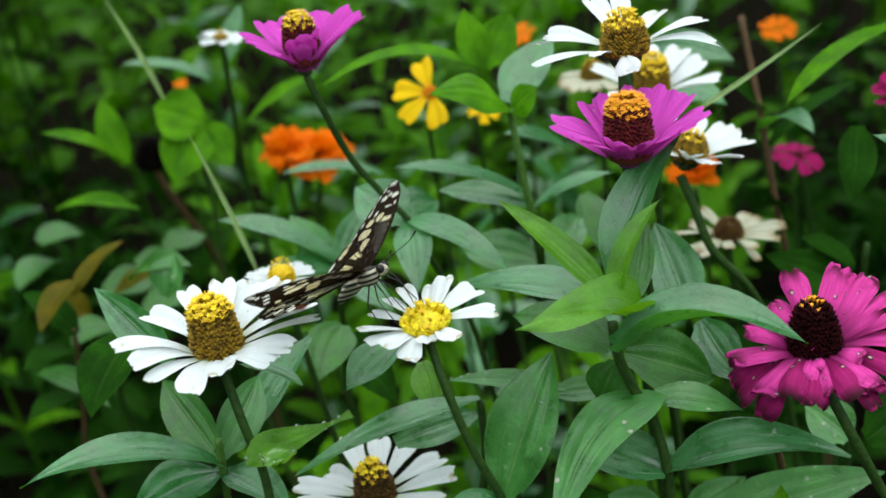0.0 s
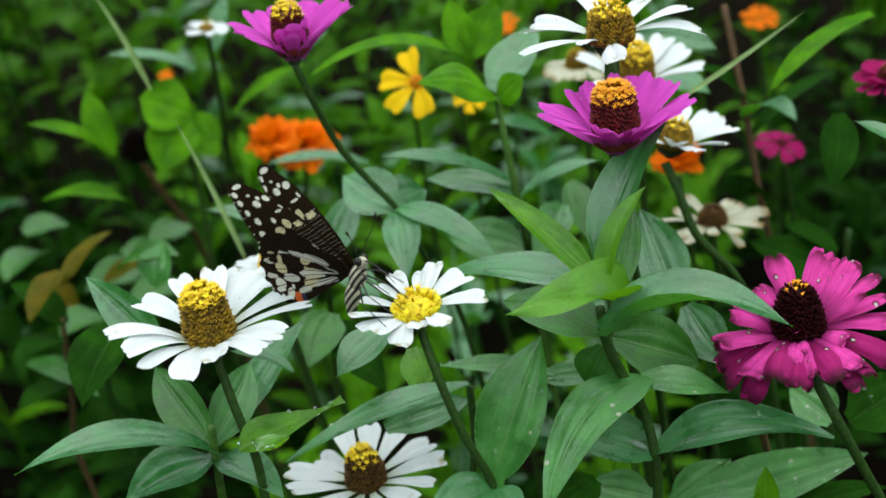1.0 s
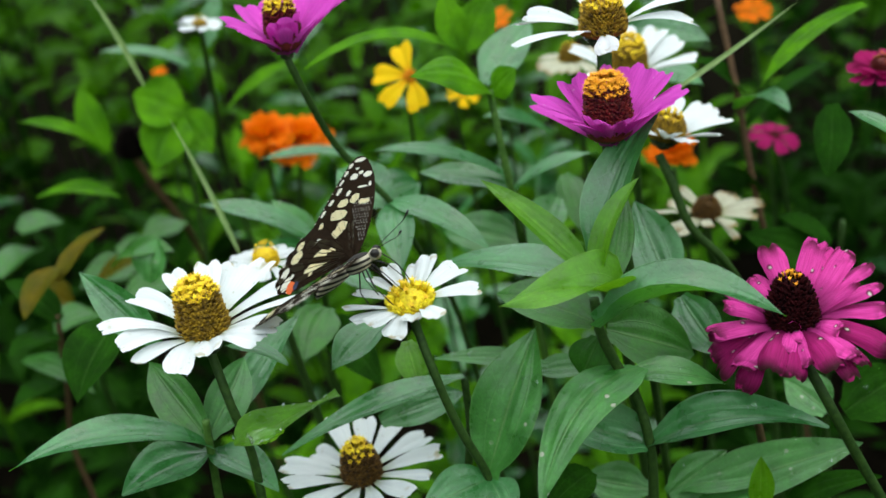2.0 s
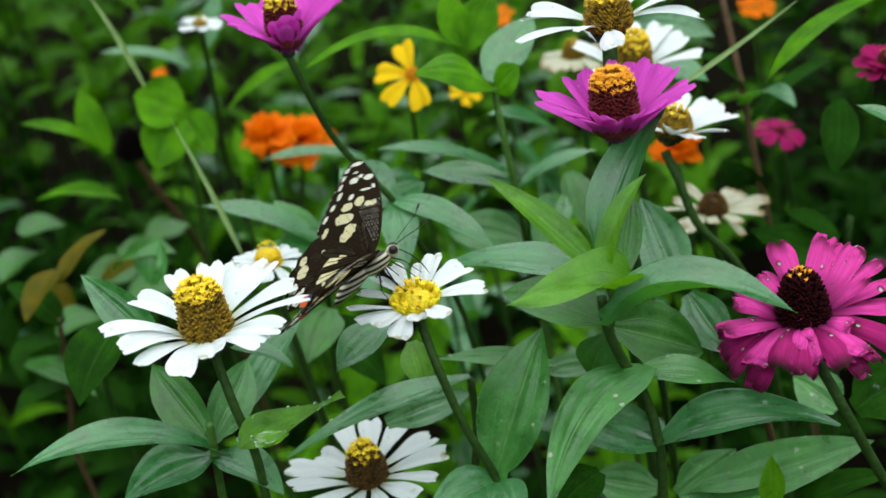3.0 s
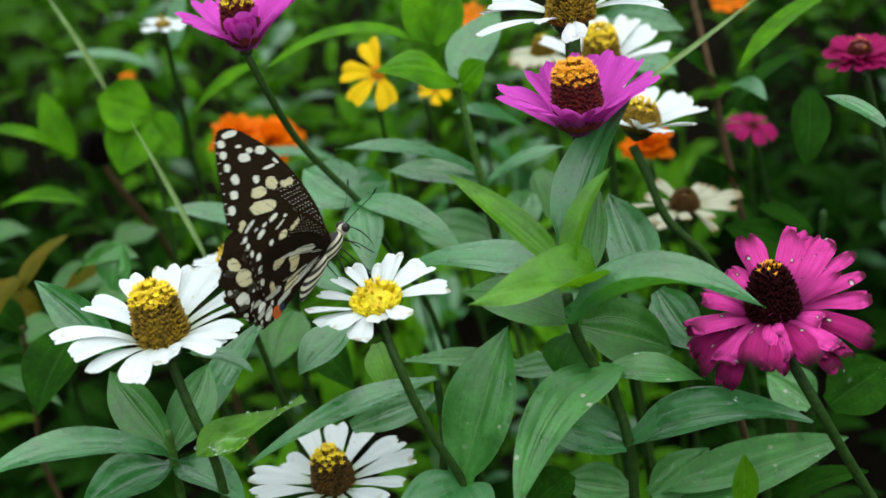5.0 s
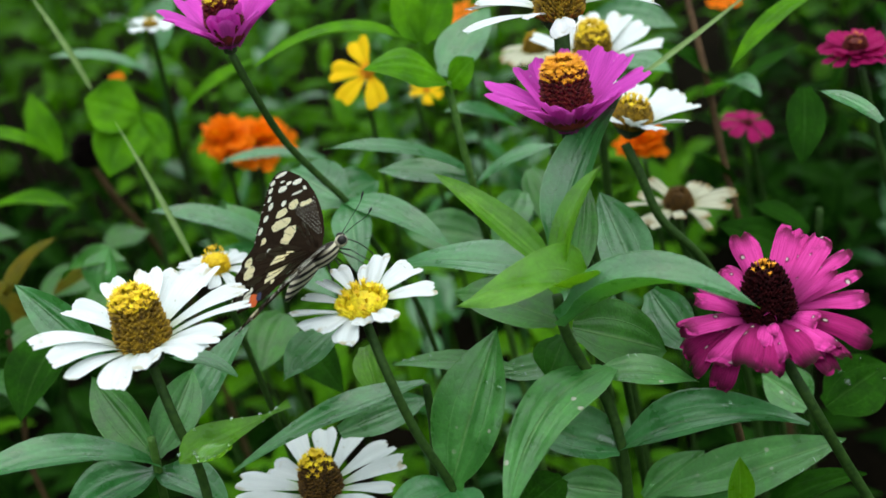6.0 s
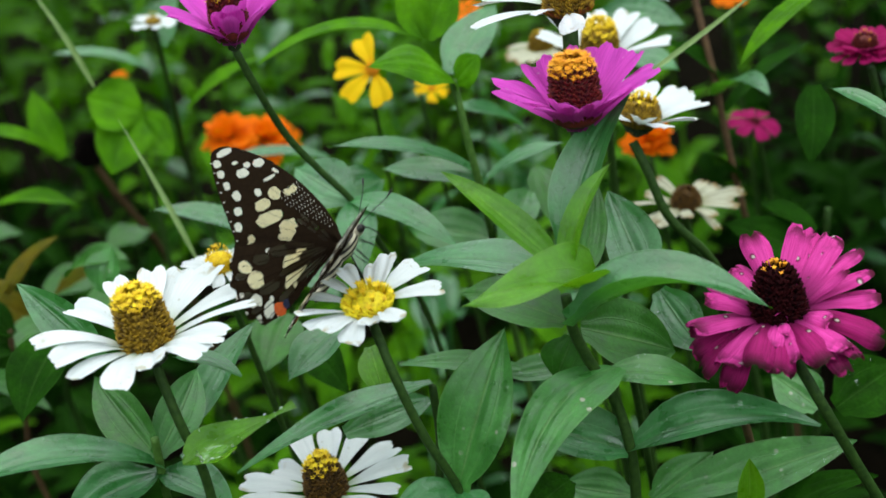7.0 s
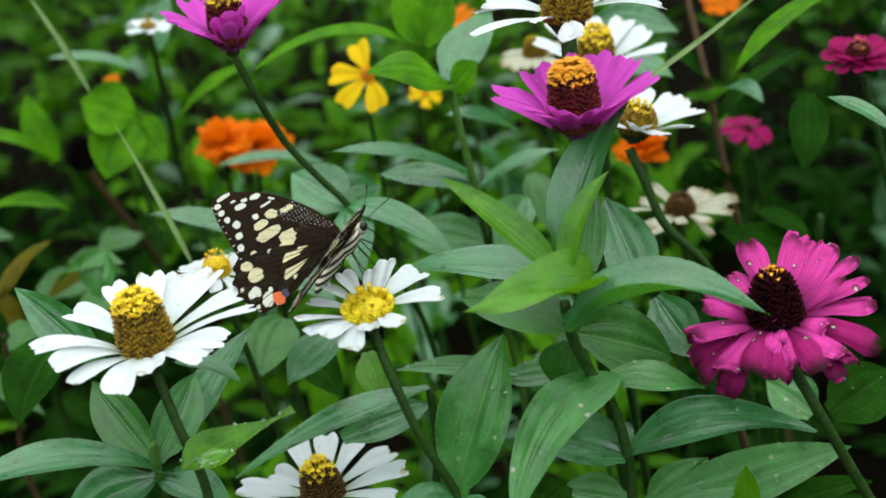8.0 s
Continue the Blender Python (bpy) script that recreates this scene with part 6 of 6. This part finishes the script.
def butterfly():
    root = new("butterfly")
    tagged(root, "black swallowtail butterfly with cream spots feeding on a white zinnia", "butterfly")
    part("thorax", mesh_of("thorax", *ball((0.003, 0, 0), 0.0055, 0.0026, 0.0029), STRIPED), root, "furry black and cream striped thorax")
    line = [Vector((-0.0010 - 0.0150 * k / 9, 0, 0.0004 - 0.0026 * (k / 9) ** 2)) for k in range(10)]
    rad = [0.0019, 0.0022, 0.0024, 0.0025, 0.0024, 0.0022, 0.0019, 0.0016, 0.0011, 0.0005]
    part("abdomen", mesh_of("abdomen", *tube(line, rad, 14), STRIPED), root, "cream abdomen with black stripes")
    head = part("head", mesh_of("head", *ball((0.0095, 0, -0.0002), 0.0022, 0.0018, 0.0019), FACE), root)
    for s in (1, -1):
        part("eye", mesh_of("eye", *ball((0.0102, 0.0012 * s, 0.0004), 0.0015, 0.0012, 0.0015), INSECT), head, "round black eye")
        line = smooth_line([(0.0108, 0.0006 * s, 0.0010), (0.0160, 0.0026 * s, 0.0018), (0.0215, 0.0052 * s, 0.0024), (0.0245, 0.0066 * s, 0.0038)], 14)
        part("antenna", mesh_of("antenna", *tube(line, [0.00013] * 10 + [0.00018, 0.0003, 0.00036, 0.00022], 6), INSECT), head, "clubbed black antenna")
    line = smooth_line([(0.0113, 0, -0.0010), (0.0128, -0.0002, -0.0048), (0.0134, -0.0006, -0.0095), (0.0130, -0.0010, -0.0140)], 14)
    part("proboscis", mesh_of("proboscis", *tube(line, [0.00020] * 10 + [0.00016, 0.00013, 0.0001, 0.00008], 6), INSECT), head)
    for s in (1, -1):
        for x, knee, foot in ((0.0070, (0.0090, 0.0030, -0.0060), (0.0105, 0.0034, -0.0140)), (0.0045, (0.0040, 0.0040, -0.0075), (0.0050, 0.0042, -0.0165)),
                              (0.0022, (-0.0010, 0.0042, -0.0070), (-0.0015, 0.0046, -0.0170))):
            pts = [(x, 0.0012 * s, -0.0018), (knee[0], knee[1] * s, knee[2]), ((knee[0] + foot[0]) / 2, (knee[1] + foot[1]) / 2 * s, (knee[2] + foot[2]) / 2 - 0.0004), (foot[0], foot[1] * s, foot[2])]
            line = [Vector(pts[0]).lerp(Vector(pts[1]), k / 4) for k in range(4)] + smooth_line(pts[1:], 8)
            part("leg", mesh_of("leg", *tube(line, [0.00026] * 4 + [0.00016] * 8, 6), INSECT), root, "thin black jointed leg")
    wings = {}
    for s in (1, -1):
        hind, line = wing("hindwing", HIND, root, s, HIND_PALE, HIND_BUFF, FRINGE_H, HIND_UNDER, "black hindwing with cream patches and an orange eyespot", rib=0.00020)
        for table, mat, nm in ((HIND_EYE, EYESPOT, "eyespot"), (HIND_BLUE, EYEBLUE, "eyespot_ring")):
            for lift in (0.00014, -0.00014):
                v, f = patches(table, line, 0.0012, lift * (1 if nm == "eyespot" else 1.5))
                part(nm, mesh_of(nm, [Vector((p.y, p.x * s, p.z)) for p in v], f, mat), hind)
        fore, line = wing("forewing", FORE, root, s, FORE_PALE, FORE_BUFF, FORE_DUST + FRINGE_F, FORE_UNDER, "black forewing with rows of cream spots")
        wings[s] = (fore, hind)
    return root, wings


BUTTERFLY, WINGS = butterfly()

# seconds; place of the body; heading, pitch, bank; raise of the left and the right wing; sweep of the left and the right forewing
FLIGHT = [
    (0, -0.0249, -0.0023, 0.7626, -34.8, 36.8, -0.6, 21.0, 18.9, -16.0, 3.9),
    (0.1, -0.0242, -0.0025, 0.7631, -36.2, 36.4, -1.7, 17.0, 20.8, -23.4, 2.8),
    (0.2, -0.0228, -0.0066, 0.7614, -45.1, 64.1, 1.6, 87.6, 82.9, 5.4, 5.0),
    (0.3, -0.0235, -0.0056, 0.7622, -42.8, 49.9, 1.6, 65.9, 62.1, 2.7, 22.9),
    (0.4, -0.0231, -0.0058, 0.7621, -54.1, 70.1, 1.8, 62.5, 57.8, -2.1, -14.3),
    (0.5, -0.0218, -0.0043, 0.7642, -50.4, 62.5, 4.2, 61.3, 46.4, 1.7, 28.4),
    (0.6, -0.0223, -0.0052, 0.7639, -47.6, 52.6, 3.4, 54.6, 43.5, -5.0, 26.5),
    (0.7, -0.0237, -0.0078, 0.7631, -40.8, 57.6, 4.9, 85.4, 66.4, 1.6, 10.3),
    (0.8, -0.0237, -0.0081, 0.7624, -45.9, 62.1, 4.0, 69.7, 60.1, 1.8, 26.9),
    (0.9, -0.0234, -0.0062, 0.7643, -56.7, 46.5, 7.0, 42.0, 6.4, -26.1, 28.7),
    (1, -0.0247, -0.0105, 0.7616, -46.2, 64.6, 3.8, 86.4, 80.3, 4.9, 5.9),
    (1.1, -0.0214, -0.0079, 0.7636, -57.0, 50.3, 7.8, 60.7, 29.0, -18.6, 19.7),
    (1.2, -0.0231, -0.0083, 0.7632, -60.7, 44.9, 10.5, 49.0, 2.1, -32.3, 21.7),
    (1.3, -0.0218, -0.0092, 0.7634, -60.2, 44.6, 7.5, 44.7, 16.1, -31.4, 23.0),
    (1.4, -0.0205, -0.0084, 0.7640, -64.1, 40.8, 9.4, 57.7, 15.5, -28.9, 20.8),
    (1.5, -0.0211, -0.0088, 0.7629, -35.1, 37.3, 2.7, 39.9, 28.8, -17.9, 8.4),
    (1.6, -0.0189, -0.0078, 0.7649, -48.6, 31.9, 2.9, 34.8, 18.9, -32.5, 1.7),
    (1.7, -0.0233, -0.0090, 0.7643, -33.6, 31.9, 1.5, 22.7, 15.6, -16.6, 0.4),
    (2.8, -0.0246, -0.0053, 0.7602, 4.2, 30.4, -3.9, 14.0, 21.3, 10.7, 0.0),
    (2.9, -0.0239, -0.0053, 0.7592, 3.3, 26.6, -4.2, 16.6, 24.7, 9.4, 0.0),
    (3, -0.0204, -0.0037, 0.7591, 4.9, 33.0, -4.3, 15.3, 25.2, 5.8, 0.0),
    (3.1, -0.0242, -0.0042, 0.7588, 2.5, 27.1, -3.9, 39.0, 33.8, -3.7, -0.0),
    (3.2, -0.0195, -0.0034, 0.7593, 3.5, 29.5, -4.8, 11.0, 26.7, 7.4, 0.0),
    (3.3, -0.0212, -0.0042, 0.7595, -0.3, 31.8, -4.1, 21.6, 25.8, 8.3, 0.0),
    (3.4, -0.0217, -0.0038, 0.7587, -3.3, 33.3, -1.7, 25.0, 24.3, -0.5, -4.8),
    (3.5, -0.0206, -0.0033, 0.7598, -8.3, 25.9, -2.0, 25.1, 32.9, -3.3, -10.9),
    (3.6, -0.0246, -0.0050, 0.7611, -13.0, 40.2, 2.9, 36.9, 24.8, -9.8, -7.4),
    (3.7, -0.0205, -0.0018, 0.7619, -32.7, 56.6, 8.5, 57.2, 19.6, -20.4, 2.0),
    (3.8, -0.0203, -0.0017, 0.7620, -41.3, 51.7, 7.7, 42.9, 8.9, -24.6, 4.4),
    (3.9, -0.0198, -0.0019, 0.7611, -33.2, 53.0, 6.0, 46.3, 17.0, -20.7, 2.7),
    (4, -0.0175, -0.0016, 0.7612, -9.0, 35.9, -3.3, 23.2, 40.4, 3.4, -5.1),
    (4.1, -0.0135, -0.0015, 0.7608, -40.7, 40.5, 0.1, 39.8, 36.5, -18.5, 18.0),
    (4.2, -0.0142, -0.0019, 0.7587, -47.0, 39.2, 4.8, 59.8, 27.5, -13.7, 26.0),
    (4.3, -0.0186, -0.0028, 0.7578, -45.5, 48.1, 7.0, 73.5, 44.8, -3.6, 24.3),
    (4.4, -0.0167, -0.0017, 0.7573, -55.9, 40.9, 6.0, 66.7, 44.3, -6.3, 36.8),
    (4.5, -0.0172, -0.0011, 0.7575, -32.7, 43.4, 2.3, 69.7, 62.9, -1.1, 17.3),
    (4.6, -0.0200, -0.0001, 0.7570, 10.8, 32.4, 1.5, 79.6, 67.4, -1.2, -5.6),
    (4.7, -0.0210, 0.0015, 0.7604, 47.2, 27.1, -1.2, 80.0, 83.5, 8.2, -30.6),
    (5.8, -0.0173, 0.0102, 0.7563, 16.9, 44.4, -2.9, 18.6, 27.8, -4.5, 0.0),
    (5.9, -0.0151, 0.0109, 0.7560, 15.1, 38.8, -2.9, 20.8, 29.3, -2.6, 0.0),
    (6, -0.0196, 0.0107, 0.7541, 11.7, 33.1, -3.6, 12.0, 24.5, -1.8, 0.0),
    (6.1, -0.0195, 0.0104, 0.7524, 13.0, 32.9, -3.5, 13.7, 25.5, -0.8, 0.0),
    (6.2, -0.0199, 0.0100, 0.7504, 15.6, 30.8, -3.0, 14.1, 27.5, -1.7, 0.0),
    (6.3, -0.0172, 0.0124, 0.7512, 24.7, 15.3, -2.4, 32.3, 35.6, 2.9, 0.0),
    (6.4, -0.0170, 0.0132, 0.7514, 24.1, 11.1, -1.5, 34.1, 35.6, 2.0, 0.0),
    (6.5, -0.0176, 0.0140, 0.7518, 18.9, 16.2, -4.0, 25.0, 33.6, -2.5, 0.1),
    (6.6, -0.0177, 0.0138, 0.7509, 21.9, 14.0, -1.8, 36.7, 36.0, 1.3, -0.4),
    (6.7, -0.0217, 0.0117, 0.7494, 30.7, 18.9, 0.1, 56.6, 53.3, -0.1, -2.5),
    (6.8, -0.0157, 0.0132, 0.7506, 32.7, 19.6, 1.0, 70.4, 63.8, 4.4, -12.3),
    (6.9, -0.0150, 0.0137, 0.7518, 37.1, 25.0, -0.1, 62.0, 62.0, 1.1, -10.8),
    (7, -0.0145, 0.0146, 0.7528, 39.6, 32.5, 1.3, 58.8, 46.1, -1.4, -2.2),
    (7.1, -0.0127, 0.0169, 0.7567, 44.4, 32.9, 0.7, 55.2, 50.0, -3.1, 1.3),
    (7.2, -0.0165, 0.0171, 0.7567, 52.1, 32.5, 0.4, 60.2, 53.5, -3.3, -11.6),
    (7.3, -0.0143, 0.0145, 0.7569, 67.0, 23.9, -6.9, 52.4, 82.9, 6.1, -2.0),
    (7.4, -0.0130, 0.0139, 0.7583, 67.0, 25.5, -8.4, 55.1, 92.0, 9.6, -2.0),
    (7.5, -0.0130, 0.0146, 0.7571, 61.9, 25.8, -6.2, 51.2, 72.6, 1.7, -7.9),
    (7.6, -0.0129, 0.0165, 0.7551, 49.6, 20.7, -7.2, 28.1, 54.8, -2.7, -13.3),
    (7.7, -0.0124, 0.0169, 0.7561, 47.3, 20.9, -7.5, 20.1, 45.6, -5.4, -15.3),
    (7.8, -0.0132, 0.0158, 0.7543, 45.7, 18.5, -6.7, 22.6, 43.8, -7.1, -16.4),
    (7.9, -0.0122, 0.0161, 0.7560, 46.8, 19.8, -6.7, 23.1, 41.9, -10.8, -18.6),
    (8, -0.0132, 0.0161, 0.7553, 46.1, 20.3, -7.5, 20.6, 41.5, -9.6, -19.5),
]


# seconds and how far the hindwings are swung outwards
HIND_SWING = [(0, 4), (0.2, 24), (1.0, 24), (1.3, 10), (1.7, 0), (8, 0)]


def motions():
    rows, keyed = [], {(s, k): [] for s in (1, -1) for k in (0, 1)}
    for t, x, y, z, yaw, pitch, bank, left, right, sweep_l, sweep_r in FLIGHT:
        rows.append((t, Matrix.Translation((x, y, z)) @ pose(0, 0, 0, 0, 0, yaw) @ pose(0, 0, 0, 0, -pitch, 0) @ pose(0, 0, 0, bank)))
        for s, lift, sweep in ((1, left, sweep_l), (-1, right, sweep_r)):
            hinge = pose(0.003, 0.0015 * s, 0.002, lift * s)
            keyed[s, 0].append((t, hinge @ pose(0, 0, 0.0004, 0, 0, sweep * -s)))
            swing = float(np.interp(t, [q[0] for q in HIND_SWING], [q[1] for q in HIND_SWING]))
            keyed[s, 1].append((t, hinge @ pose(0, 0, 0, 0, 0, swing * -s)))
    walk(BUTTERFLY, rows)
    for s in (1, -1):
        for k in (0, 1):
            walk(WINGS[s][k], keyed[s, k])


motions()
